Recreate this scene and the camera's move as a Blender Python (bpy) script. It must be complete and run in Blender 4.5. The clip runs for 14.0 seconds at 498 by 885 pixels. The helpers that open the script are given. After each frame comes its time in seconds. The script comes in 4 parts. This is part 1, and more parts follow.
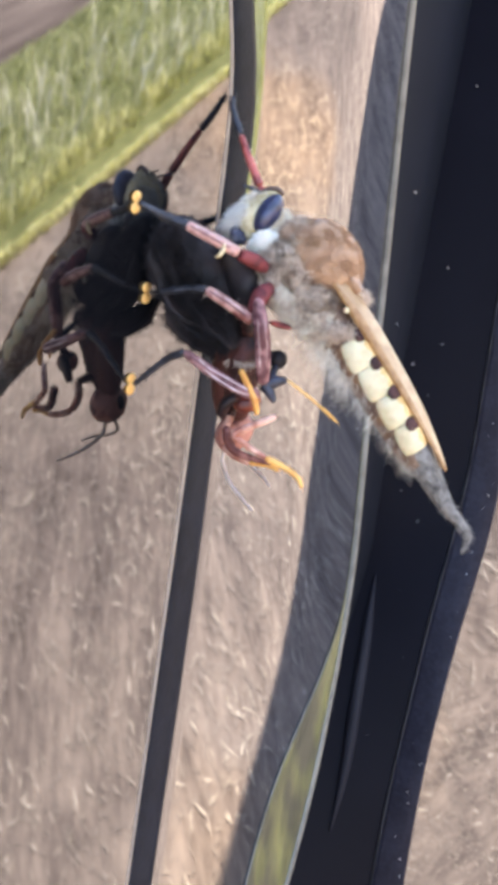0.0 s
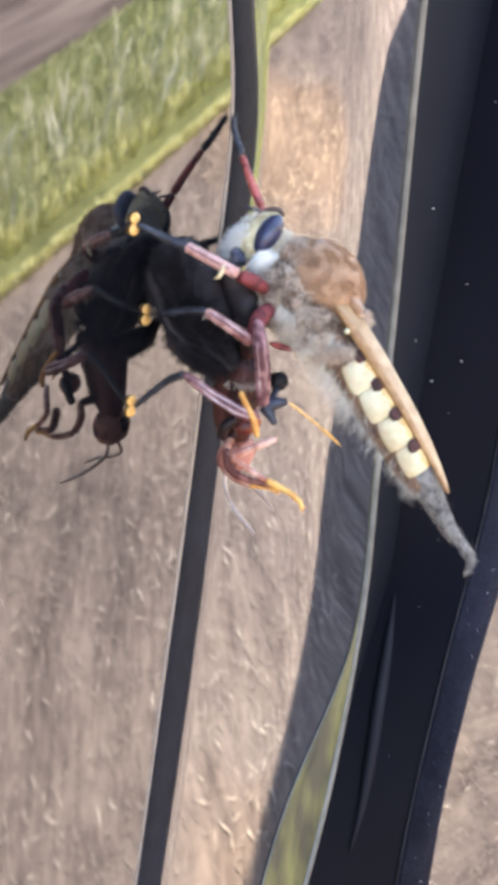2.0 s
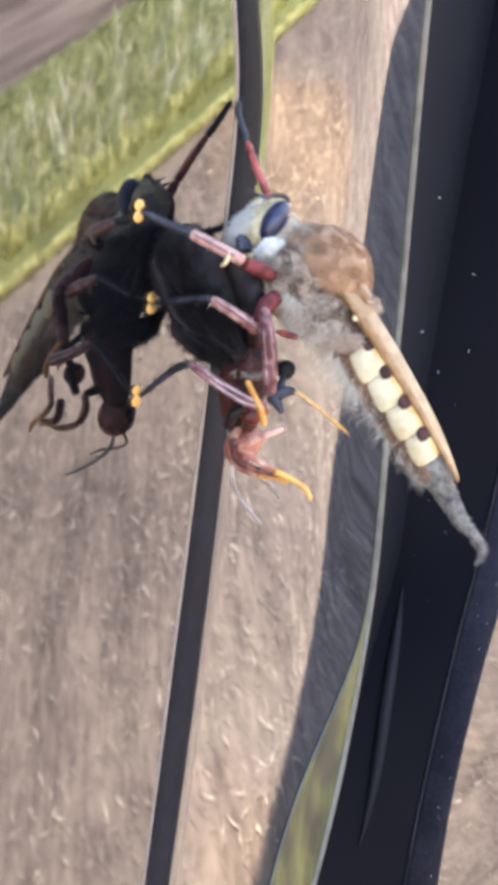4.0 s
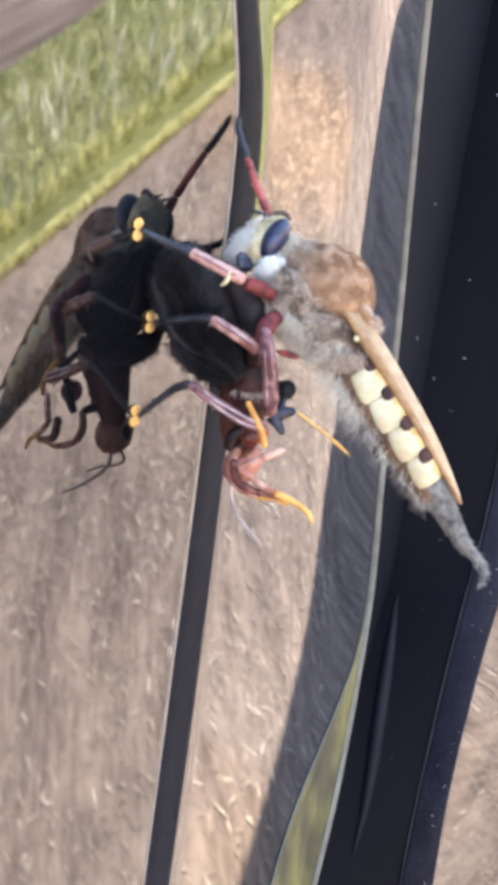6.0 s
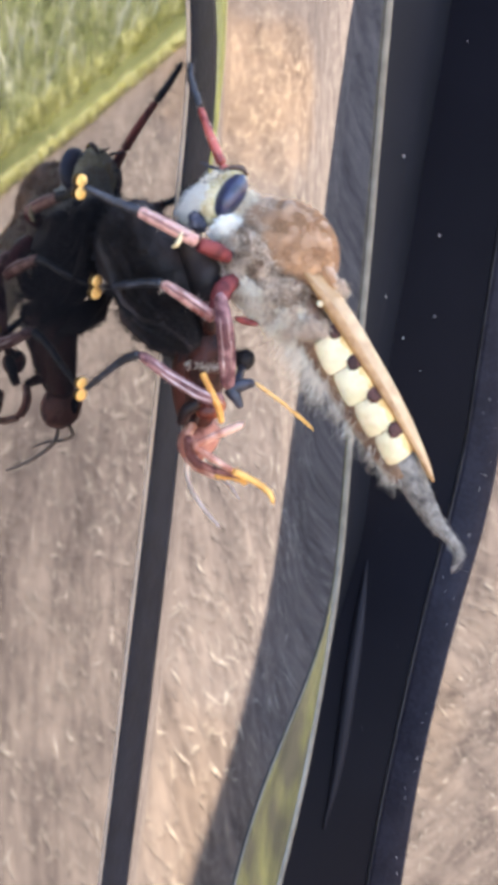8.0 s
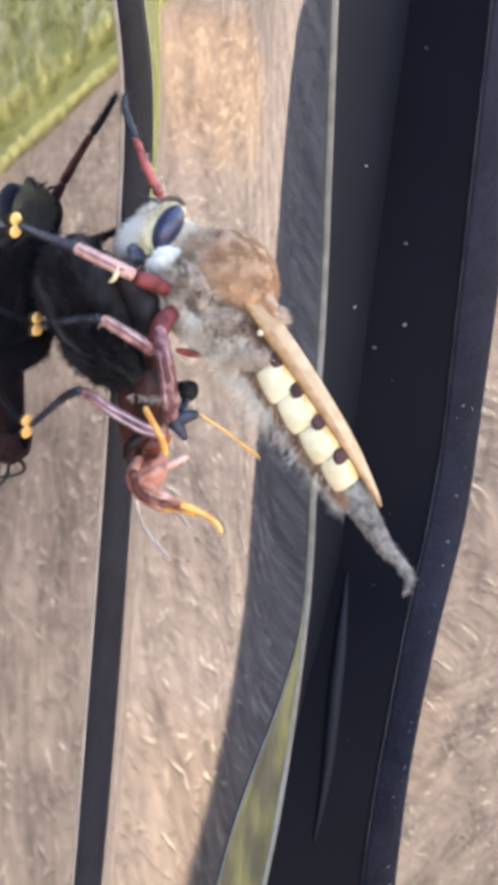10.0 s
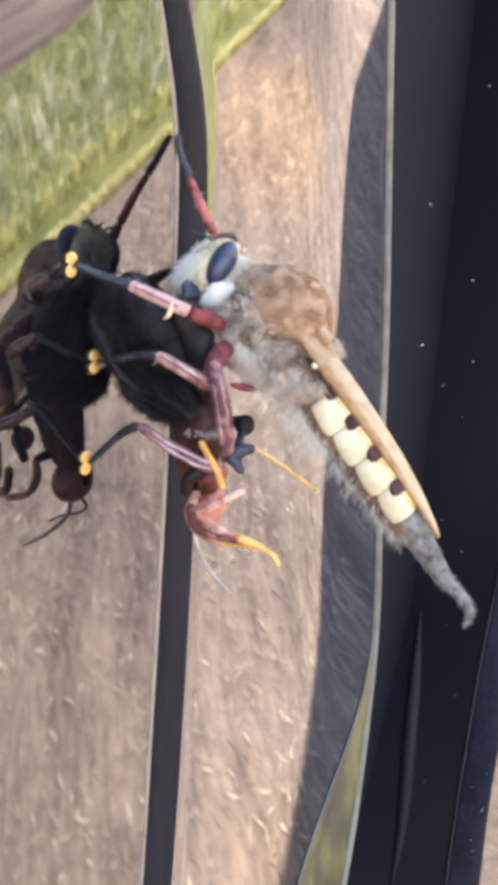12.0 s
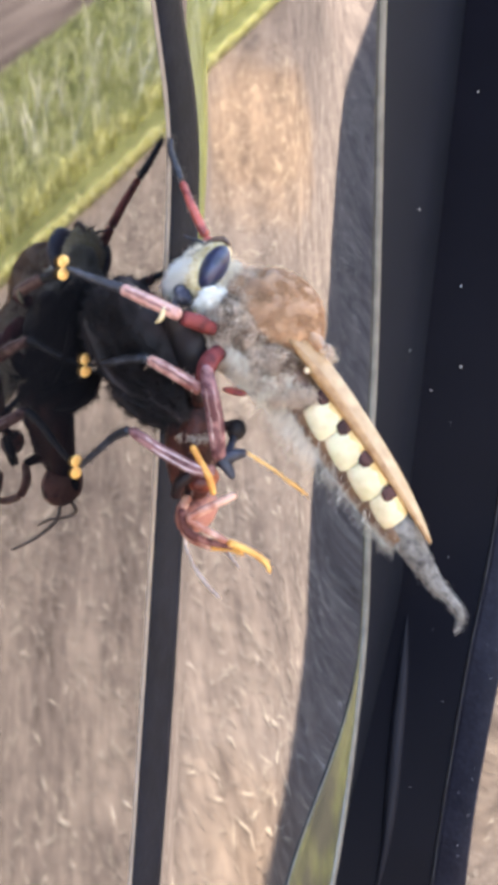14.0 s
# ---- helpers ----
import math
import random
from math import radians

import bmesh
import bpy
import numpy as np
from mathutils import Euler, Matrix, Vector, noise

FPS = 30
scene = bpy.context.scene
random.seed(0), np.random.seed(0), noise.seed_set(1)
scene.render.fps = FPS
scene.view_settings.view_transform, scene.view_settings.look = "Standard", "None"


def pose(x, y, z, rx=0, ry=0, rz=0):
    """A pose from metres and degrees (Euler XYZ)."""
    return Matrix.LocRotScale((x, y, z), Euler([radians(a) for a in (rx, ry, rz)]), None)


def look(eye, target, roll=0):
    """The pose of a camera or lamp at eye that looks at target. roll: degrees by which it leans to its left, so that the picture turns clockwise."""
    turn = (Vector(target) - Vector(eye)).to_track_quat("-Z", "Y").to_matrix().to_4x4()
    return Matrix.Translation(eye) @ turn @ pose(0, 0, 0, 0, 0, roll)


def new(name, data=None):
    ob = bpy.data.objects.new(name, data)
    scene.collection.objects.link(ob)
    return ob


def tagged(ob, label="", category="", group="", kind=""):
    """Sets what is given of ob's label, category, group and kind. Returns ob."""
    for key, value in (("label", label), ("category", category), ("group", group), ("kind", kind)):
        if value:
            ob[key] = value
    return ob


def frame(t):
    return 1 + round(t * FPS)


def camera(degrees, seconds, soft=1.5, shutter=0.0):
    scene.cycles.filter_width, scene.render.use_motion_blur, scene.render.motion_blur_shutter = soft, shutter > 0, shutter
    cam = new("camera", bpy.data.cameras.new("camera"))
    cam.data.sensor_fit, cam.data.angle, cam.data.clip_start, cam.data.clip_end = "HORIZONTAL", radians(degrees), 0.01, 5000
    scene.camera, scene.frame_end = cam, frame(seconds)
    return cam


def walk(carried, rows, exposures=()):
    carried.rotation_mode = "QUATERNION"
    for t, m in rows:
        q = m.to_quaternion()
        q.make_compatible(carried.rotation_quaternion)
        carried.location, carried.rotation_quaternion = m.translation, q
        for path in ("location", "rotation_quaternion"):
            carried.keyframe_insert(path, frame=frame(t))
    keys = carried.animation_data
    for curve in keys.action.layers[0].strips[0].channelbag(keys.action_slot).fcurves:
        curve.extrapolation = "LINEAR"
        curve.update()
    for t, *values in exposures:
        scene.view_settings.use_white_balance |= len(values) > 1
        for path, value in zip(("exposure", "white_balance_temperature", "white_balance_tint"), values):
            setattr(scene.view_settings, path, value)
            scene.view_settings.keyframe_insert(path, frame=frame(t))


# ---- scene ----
# The camera and its walk.
cam = camera(20.0, 14.0, soft=6.1)
PATH = [
    (0.0, pose(0.06326, -0.08553, 0.47612, 68.970, 11.074, 31.172)),
    (0.5, pose(0.06405, -0.08403, 0.47546, 69.500, 11.221, 32.069)),
    (1.0, pose(0.06431, -0.08356, 0.47521, 69.771, 11.370, 32.326)),
    (1.5, pose(0.06448, -0.08388, 0.47595, 69.679, 11.517, 32.401)),
    (2.0, pose(0.06496, -0.08333, 0.47589, 69.795, 11.771, 32.515)),
    (2.5, pose(0.06519, -0.08293, 0.47555, 69.868, 11.912, 32.462)),
    (3.0, pose(0.06495, -0.08291, 0.47563, 69.782, 11.931, 32.238)),
    (3.5, pose(0.06408, -0.08308, 0.47547, 69.713, 11.986, 32.185)),
    (4.0, pose(0.06405, -0.08257, 0.47507, 69.626, 12.185, 32.560)),
    (4.2, pose(0.06390, -0.08291, 0.47506, 69.578, 12.293, 32.624)),
    (6.5, pose(0.06150, -0.08101, 0.47708, 69.099, 11.730, 31.968)),
    (7.0, pose(0.06017, -0.08010, 0.47713, 69.055, 11.546, 31.868)),
    (7.5, pose(0.06119, -0.07473, 0.47485, 68.949, 11.811, 31.367)),
    (8.0, pose(0.05935, -0.07483, 0.47523, 67.059, 12.022, 30.773)),
    (8.2, pose(0.06052, -0.07393, 0.47505, 66.768, 12.473, 31.288)),
    (10.3, pose(0.06218, -0.07178, 0.47619, 66.942, 14.343, 30.013)),
    (10.5, pose(0.06152, -0.07165, 0.47625, 67.150, 14.636, 30.761)),
    (11.0, pose(0.06325, -0.07140, 0.47632, 68.155, 15.667, 31.985)),
    (11.5, pose(0.06255, -0.07188, 0.47540, 68.957, 15.681, 32.170)),
    (12.0, pose(0.06368, -0.07166, 0.47490, 69.540, 16.135, 32.796)),
    (12.5, pose(0.06498, -0.07096, 0.47454, 69.516, 16.229, 32.680)),
    (13.0, pose(0.06392, -0.07202, 0.47478, 69.554, 15.940, 32.258)),
    (13.5, pose(0.06430, -0.07163, 0.47444, 69.587, 15.983, 32.489)),
    (14.0, pose(0.06313, -0.07172, 0.47502, 69.538, 15.651, 32.250)),
]
walk(cam, PATH, exposures=[(0.0, 2.65, 6720, 14), (4.0, 2.66, 6760, 14), (6.8, 2.73, 6800, 14), (10.5, 2.71, 6880, 14), (14.0, 2.70, 6950, 14)])

# Light: a high sun behind the car, which shades its own side, and open sky.
SUN_FROM = Vector((-0.225, 0.10, 0.97)).normalized()
world = bpy.data.worlds.new("sky")
scene.world = world
world.use_nodes = True
wn = world.node_tree.nodes
sky = wn.new("ShaderNodeTexSky")
sky.sky_type = "NISHITA"
sky.sun_disc = False
sky.sun_elevation = math.asin(SUN_FROM.z)
sky.sun_rotation = math.atan2(SUN_FROM.x, SUN_FROM.y)
wn["Background"].inputs["Strength"].default_value = 0.15
world.node_tree.links.new(sky.outputs["Color"], wn["Background"].inputs["Color"])
sun_data = bpy.data.lights.new("sun", "SUN")
sun_data.energy, sun_data.angle, sun_data.color = 4.2, radians(0.53), (1.0, 0.95, 0.87)
sun = new("sun", sun_data)
sun.matrix_world = look(SUN_FROM * 20, (0, 0, 0))


# Materials.
def mat(name, base, rough=0.6, metal=0.0, other=None, scale=300.0, mix=0.5, bump=0.0, bump_scale=800.0, coat=0.0,
        sheen=0.0, stretch=(1, 1, 1), trans=0.0, alpha=1.0, rough_var=0.0, sub=0.0, detail=6.0, spec=0.5, ior=1.5):
    m = bpy.data.materials.new(name)
    m.use_nodes = True
    nt = m.node_tree
    b = nt.nodes["Principled BSDF"]
    b.inputs["Base Color"].default_value = (*base, 1)
    b.inputs["Roughness"].default_value = rough
    b.inputs["Metallic"].default_value = metal
    b.inputs["Specular IOR Level"].default_value = spec
    b.inputs["IOR"].default_value = ior
    b.inputs["Coat Weight"].default_value = coat
    b.inputs["Sheen Weight"].default_value = sheen
    b.inputs["Transmission Weight"].default_value = trans
    b.inputs["Alpha"].default_value = alpha
    if sub:
        b.inputs["Subsurface Weight"].default_value = sub
        b.inputs["Subsurface Scale"].default_value = 0.0004
    tc = nt.nodes.new("ShaderNodeTexCoord")
    mp = nt.nodes.new("ShaderNodeMapping")
    mp.inputs["Scale"].default_value = stretch
    nt.links.new(tc.outputs["Object"], mp.inputs["Vector"])
    if other is not None:
        fine = nt.nodes.new("ShaderNodeTexNoise")
        fine.inputs["Scale"].default_value = scale
        fine.inputs["Detail"].default_value = detail
        wide = nt.nodes.new("ShaderNodeTexNoise")
        wide.inputs["Scale"].default_value = scale / 6
        wide.inputs["Detail"].default_value = 3
        nt.links.new(mp.outputs["Vector"], fine.inputs["Vector"])
        nt.links.new(mp.outputs["Vector"], wide.inputs["Vector"])
        add = nt.nodes.new("ShaderNodeMath")
        add.operation = "ADD"
        nt.links.new(fine.outputs["Fac"], add.inputs[0])
        nt.links.new(wide.outputs["Fac"], add.inputs[1])
        ramp = nt.nodes.new("ShaderNodeMapRange")
        ramp.inputs["From Min"].default_value = 1.0 - 0.32 * (1.1 - mix)
        ramp.inputs["From Max"].default_value = 1.0 + 0.32 * (1.1 - mix)
        nt.links.new(add.outputs["Value"], ramp.inputs["Value"])
        mixer = nt.nodes.new("ShaderNodeMix")
        mixer.data_type = "RGBA"
        mixer.inputs["A"].default_value = (*base, 1)
        mixer.inputs["B"].default_value = (*other, 1)
        nt.links.new(ramp.outputs["Result"], mixer.inputs["Factor"])
        nt.links.new(mixer.outputs["Result"], b.inputs["Base Color"])
        if rough_var:
            rr = nt.nodes.new("ShaderNodeMapRange")
            rr.inputs["From Min"].default_value, rr.inputs["From Max"].default_value = 0.7, 1.3
            rr.inputs["To Min"].default_value, rr.inputs["To Max"].default_value = rough - rough_var, rough + rough_var
            nt.links.new(add.outputs["Value"], rr.inputs["Value"])
            nt.links.new(rr.outputs["Result"], b.inputs["Roughness"])
    if bump:
        bn = nt.nodes.new("ShaderNodeTexNoise")
        bn.inputs["Scale"].default_value = bump_scale
        bn.inputs["Detail"].default_value = 5
        nt.links.new(mp.outputs["Vector"], bn.inputs["Vector"])
        bp = nt.nodes.new("ShaderNodeBump")
        bp.inputs["Strength"].default_value = 1.0
        bp.inputs["Distance"].default_value = bump
        nt.links.new(bn.outputs["Fac"], bp.inputs["Height"])
        nt.links.new(bp.outputs["Normal"], b.inputs["Normal"])
    return m


def island_tint(m, low, high):
    """Lets each loose piece of a mesh take its own tone between two colours."""
    nt = m.node_tree
    g = nt.nodes.new("ShaderNodeNewGeometry")
    mixer = nt.nodes.new("ShaderNodeMix")
    mixer.data_type = "RGBA"
    mixer.inputs["A"].default_value, mixer.inputs["B"].default_value = (*low, 1), (*high, 1)
    nt.links.new(g.outputs["Random Per Island"], mixer.inputs["Factor"])
    nt.links.new(mixer.outputs["Result"], nt.nodes["Principled BSDF"].inputs["Base Color"])
    return m


def patch(m, tint, centre, radius, soft):
    """A ragged patch of another tone on the ground: the colour times tint within radius of centre."""
    nt = m.node_tree
    b = nt.nodes["Principled BSDF"]
    was = b.inputs["Base Color"].links[0].from_socket
    tc = nt.nodes.new("ShaderNodeTexCoord")
    far = nt.nodes.new("ShaderNodeVectorMath")
    far.operation = "DISTANCE"
    far.inputs[1].default_value = (*centre, 0)
    nt.links.new(tc.outputs["Object"], far.inputs[0])
    rag = nt.nodes.new("ShaderNodeTexNoise")
    rag.inputs["Scale"].default_value = 16
    rag.inputs["Detail"].default_value = 8
    nt.links.new(tc.outputs["Object"], rag.inputs["Vector"])
    add = nt.nodes.new("ShaderNodeMath")
    add.operation = "MULTIPLY_ADD"
    add.inputs[1].default_value = radius * 1.1
    nt.links.new(rag.outputs["Fac"], add.inputs[0])
    nt.links.new(far.outputs["Value"], add.inputs[2])
    ramp = nt.nodes.new("ShaderNodeMapRange")
    ramp.inputs["From Min"].default_value, ramp.inputs["From Max"].default_value = radius * (1.55 - soft), radius * (1.55 + soft)
    ramp.inputs["To Min"].default_value, ramp.inputs["To Max"].default_value = 1.0, 0.0
    nt.links.new(add.outputs["Value"], ramp.inputs["Value"])
    mixer = nt.nodes.new("ShaderNodeMix")
    mixer.data_type, mixer.blend_type = "RGBA", "MULTIPLY"
    nt.links.new(ramp.outputs["Result"], mixer.inputs["Factor"])
    nt.links.new(was, mixer.inputs["A"])
    mixer.inputs["B"].default_value = (*tint, 1)
    nt.links.new(mixer.outputs["Result"], b.inputs["Base Color"])


PAINT = mat("clear_coated_black_paint", (0.003, 0.003, 0.004), 0.03, other=(0.005, 0.005, 0.006), scale=60, ior=2.1)
PAINT_REAR = mat("polished_black_rear_paint", (0.003, 0.003, 0.004), 0.03, other=(0.005, 0.005, 0.006), scale=60, ior=2.48)
RUBBER = mat("black_rubber", (0.0042, 0.0058, 0.0105), 0.4, other=(0.0082, 0.0106, 0.0178), scale=700, mix=0.4, bump=0.00003, bump_scale=2500, spec=0.09)
GLOSS_BLACK = mat("black_plastic", (0.0054, 0.0053, 0.0084), 0.6, other=(0.0070, 0.0068, 0.0108), scale=80, spec=0.07)
# Paler, bluer copy of the recess black: sky sheen put into the colour.
SKYLIT_BLACK = mat("skylit_black_plastic", (0.0085, 0.0098, 0.0148), 0.6, other=(0.0105, 0.0122, 0.0185), scale=80, spec=0.1)
GRAIN_BLACK = mat("grained_blue_black_plastic", (0.010, 0.0095, 0.0165), 0.5, other=(0.016, 0.0155, 0.025), scale=1600, mix=0.6, bump=0.00012, bump_scale=1500, spec=0.12)
# The yellow-green mottle paints in the glints of mirrored grass.
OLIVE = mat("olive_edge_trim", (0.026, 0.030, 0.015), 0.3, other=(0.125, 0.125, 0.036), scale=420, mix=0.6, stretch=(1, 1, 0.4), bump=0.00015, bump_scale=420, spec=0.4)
LIP = mat("worn_metal_edge", (0.09, 0.088, 0.076), 0.45, 0.1, other=(0.16, 0.155, 0.135), scale=500, mix=0.6)
BEAD = mat("dull_grey_bead", (0.022, 0.022, 0.025), 0.8, other=(0.05, 0.049, 0.052), scale=300, mix=0.7, spec=0.1)
SHEEN_RIDGE = mat("reflection_grey_ridge", (0.015, 0.015, 0.020), 0.6, other=(0.020, 0.020, 0.026), scale=120, spec=0.1)
DARK_BODY = mat("dark_car_shell", (0.03, 0.03, 0.035), 0.4, other=(0.045, 0.045, 0.05), scale=20)
TYRE = mat("tyre_rubber", (0.02, 0.02, 0.02), 0.8, other=(0.03, 0.03, 0.03), scale=60, spec=0.2)
DUST = mat("dust", (0.75, 0.75, 0.75), 0.8, other=(0.6, 0.6, 0.6), scale=900)

SOIL = mat("dry_lawn_soil", (0.135, 0.108, 0.095), 0.95, other=(0.385, 0.312, 0.262), scale=170, mix=0.3, bump=0.0007, bump_scale=250, stretch=(1, 0.35, 1), detail=12, spec=0.1)

grain = SOIL.node_tree.nodes["Mapping"]
grain.vector_type = "TEXTURE"
grain.inputs["Rotation"].default_value = (0, 0, radians(57))
grain.inputs["Scale"].default_value = (4.2, 0.85, 1)
ROAD = mat("worn_dirt_track", (0.13, 0.10, 0.088), 0.95, other=(0.32, 0.26, 0.225), scale=16, mix=0.5, bump=0.004, bump_scale=60, stretch=(3, 0.3, 1), spec=0.1)
TURF = mat("turf_soil", (0.15, 0.165, 0.065), 0.95, other=(0.24, 0.255, 0.105), scale=40, bump=0.003, bump_scale=60, spec=0.1)
CHIP = island_tint(mat("dry_straw", (0.4, 0.3, 0.2), 0.8, spec=0.2), (0.23, 0.19, 0.163), (0.52, 0.44, 0.37))
PALE_CHIP = island_tint(mat("bleached_straw", (0.7, 0.6, 0.5), 0.8, spec=0.2), (0.40, 0.335, 0.27), (0.88, 0.78, 0.65))
BLADE = island_tint(mat("grass_blade", (0.2, 0.2, 0.06), 0.6, spec=0.3), (0.40, 0.44, 0.19), (0.88, 0.88, 0.52))
STRAND = island_tint(mat("pale_grass_stalk", (0.8, 0.78, 0.5), 0.6, spec=0.3), (0.88, 0.86, 0.60), (0.99, 0.97, 0.82))
BRIGHT_BLADE = island_tint(mat("yellow_grass_blade", (0.7, 0.65, 0.25), 0.6, spec=0.3), (0.60, 0.58, 0.22), (0.98, 0.95, 0.52))

for m in (SOIL, CHIP, PALE_CHIP):
    patch(m, (1.28, 1.13, 0.93), (0.55, 1.08), 0.15, 0.35)
    patch(m, (1.12, 1.04, 0.92), (0.20, 0.36), 0.06, 0.5)
    patch(m, (0.72, 0.72, 0.74), (0.64, 1.46), 0.26, 0.4)
    patch(m, (0.84, 0.85, 0.88), (0.30, 0.62), 0.07, 0.5)
    patch(m, (0.80, 0.80, 0.82), (0.42, 0.50), 0.10, 0.6)

EYE = mat("blue_black_eye", (0.008, 0.009, 0.03), 0.34, other=(0.03, 0.035, 0.09), scale=1700, mix=0.5, coat=0.0, bump=0.00001, bump_scale=9000, spec=0.8)
FACE = mat("pale_yellow_face", (0.58, 0.44, 0.21), 0.8, other=(0.84, 0.73, 0.48), scale=2380, mix=0.6, bump=0.00008, bump_scale=4000)
MYSTAX = island_tint(mat("pale_bristle", (0.7, 0.66, 0.55), 0.6), (0.70, 0.60, 0.46), (0.96, 0.90, 0.76))
BEARD = island_tint(mat("white_beard", (0.85, 0.84, 0.8), 0.9, spec=0.1), (0.90, 0.84, 0.74), (0.98, 0.94, 0.85))
WHITE = mat("white_wool", (0.84, 0.77, 0.65), 0.9, other=(0.97, 0.92, 0.82), scale=2600, mix=0.5, bump=0.00015, bump_scale=3500, spec=0.1)
GREY_HAIR = island_tint(mat("grey_hair", (0.4, 0.36, 0.3), 0.7), (0.36, 0.24, 0.165), (0.92, 0.76, 0.59))
ASH_HAIR = island_tint(mat("ash_grey_hair", (0.3, 0.27, 0.24), 0.7), (0.10, 0.088, 0.078), (0.50, 0.45, 0.39))
UMBER_HAIR = island_tint(mat("umber_hair", (0.1, 0.07, 0.05), 0.7), (0.07, 0.044, 0.03), (0.28, 0.185, 0.125))
BROWN_HAIR = island_tint(mat("brown_hair", (0.3, 0.17, 0.09), 0.6), (0.27, 0.135, 0.066), (0.62, 0.365, 0.195))
BLACK_HAIR = mat("black_bristle", (0.02, 0.017, 0.016), 0.5)
THORAX = mat("brown_thorax", (0.22, 0.11, 0.055), 0.6, other=(0.50, 0.285, 0.15), scale=620, mix=0.4, bump=0.0001, bump_scale=2200, sheen=0.3)
PLEURA = mat("dusty_grey_brown_side", (0.16, 0.10, 0.066), 0.8, other=(0.66, 0.51, 0.375), scale=1100, mix=0.75, bump=0.0001, bump_scale=1800)
SALMON = mat("salmon_pink_tibia", (0.22, 0.075, 0.06), 0.55, other=(0.60, 0.33, 0.27), scale=1190, mix=0.75, bump=0.00006, bump_scale=2500, spec=0.3)
SLATE = mat("slate_mouth", (0.055, 0.055, 0.08), 0.6, other=(0.22, 0.205, 0.225), scale=1800, mix=0.7, bump=0.00006, bump_scale=3000, spec=0.2)
FLUFF = mat("pale_fluff", (0.38, 0.285, 0.205), 0.9, other=(0.76, 0.63, 0.49), scale=1700, mix=0.6, bump=0.0001, bump_scale=3000, spec=0.1)
CREAM = mat("cream_cuticle", (0.56, 0.44, 0.245), 0.5, other=(0.73, 0.635, 0.41), scale=1200, mix=0.3, bump=0.00004, bump_scale=2500, sub=0.2, spec=0.3)
AB_BROWN = mat("brown_cuticle", (0.10, 0.055, 0.035), 0.5, other=(0.22, 0.12, 0.06), scale=2040, bump=0.00004, bump_scale=3000)
SPOT = mat("dark_spot", (0.03, 0.013, 0.011), 0.6, other=(0.09, 0.038, 0.03), scale=3060, mix=0.6, spec=0.2)
GREY_TAIL = mat("dusty_grey_tail", (0.06, 0.052, 0.045), 0.8, other=(0.27, 0.24, 0.205), scale=1700, mix=0.45, bump=0.00008, bump_scale=3000, spec=0.2)
WING = mat("amber_wing", (0.34, 0.195, 0.085), 0.45, other=(0.56, 0.375, 0.20), scale=900, mix=0.4, bump=0.00005, bump_scale=1500)
WING_EDGE = mat("orange_wing_vein", (0.28, 0.135, 0.045), 0.5, other=(0.46, 0.26, 0.11), scale=1500, mix=0.5)
FEMUR = mat("dark_red_femur", (0.035, 0.008, 0.010), 0.6, other=(0.20, 0.04, 0.038), scale=1200, mix=0.6, bump=0.00006, bump_scale=2500, spec=0.25)
TIBIA = mat("dusty_violet_tibia", (0.11, 0.038, 0.040), 0.55, other=(0.38, 0.19, 0.175), scale=1360, mix=0.75, bump=0.00006, bump_scale=2500, spec=0.3)
TARSUS = mat("black_tarsus", (0.01, 0.01, 0.013), 0.45, other=(0.035, 0.035, 0.045), scale=3200)
PAD = mat("yellow_foot_pad", (0.70, 0.36, 0.08), 0.6, other=(0.82, 0.50, 0.17), scale=3200)
RED_LEG = mat("bright_red_leg", (0.16, 0.02, 0.017), 0.45, other=(0.46, 0.10, 0.075), scale=1500, mix=0.7)

WASP_RED = mat("brick_red_cuticle", (0.012, 0.005, 0.005), 0.5, other=(0.085, 0.022, 0.014), scale=700, mix=0.75, bump=0.0001, bump_scale=1800, spec=0.3)
WASP_FACE = mat("salmon_red_cuticle", (0.10, 0.026, 0.02), 0.5, other=(0.46, 0.19, 0.14), scale=1020, mix=0.8, bump=0.00014, bump_scale=1500, spec=0.3)
WASP_BRIGHT = mat("bright_red_cuticle", (0.08, 0.012, 0.008), 0.4, other=(0.36, 0.075, 0.025), scale=1122, mix=0.8, bump=0.00005, bump_scale=2000)
PALE_GLINT = mat("pale_lilac_glint", (0.30, 0.18, 0.165), 0.6, other=(0.66, 0.50, 0.46), scale=1190, mix=0.8, spec=0.2)
DARK_STRIPE = mat("dark_violet_stripe", (0.10, 0.04, 0.043), 0.6, other=(0.24, 0.115, 0.115), scale=1360, mix=0.7, spec=0.2)
JOINT = mat("blue_black_joint", (0.006, 0.007, 0.013), 0.5, other=(0.035, 0.037, 0.055), scale=1360, mix=0.75)
WASP_PALE = mat("pinkish_leg", (0.34, 0.12, 0.075), 0.65, other=(0.72, 0.44, 0.33), scale=1100, mix=0.6, bump=0.00005, bump_scale=3000)
WASP_BLACK = mat("sooty_black_cuticle", (0.013, 0.0105, 0.0105), 0.5, other=(0.030, 0.022, 0.021), scale=900, mix=0.5, bump=0.00006, bump_scale=1500, spec=0.15)
SOOT = mat("sooty_hair", (0.013, 0.011, 0.0115), 0.7, other=(0.028, 0.024, 0.024), scale=900, spec=0.1)
AMBER = mat("amber_cuticle", (0.60, 0.36, 0.12), 0.5, other=(0.80, 0.58, 0.26), scale=1300, mix=0.5, bump=0.00004, bump_scale=2500, spec=0.3)
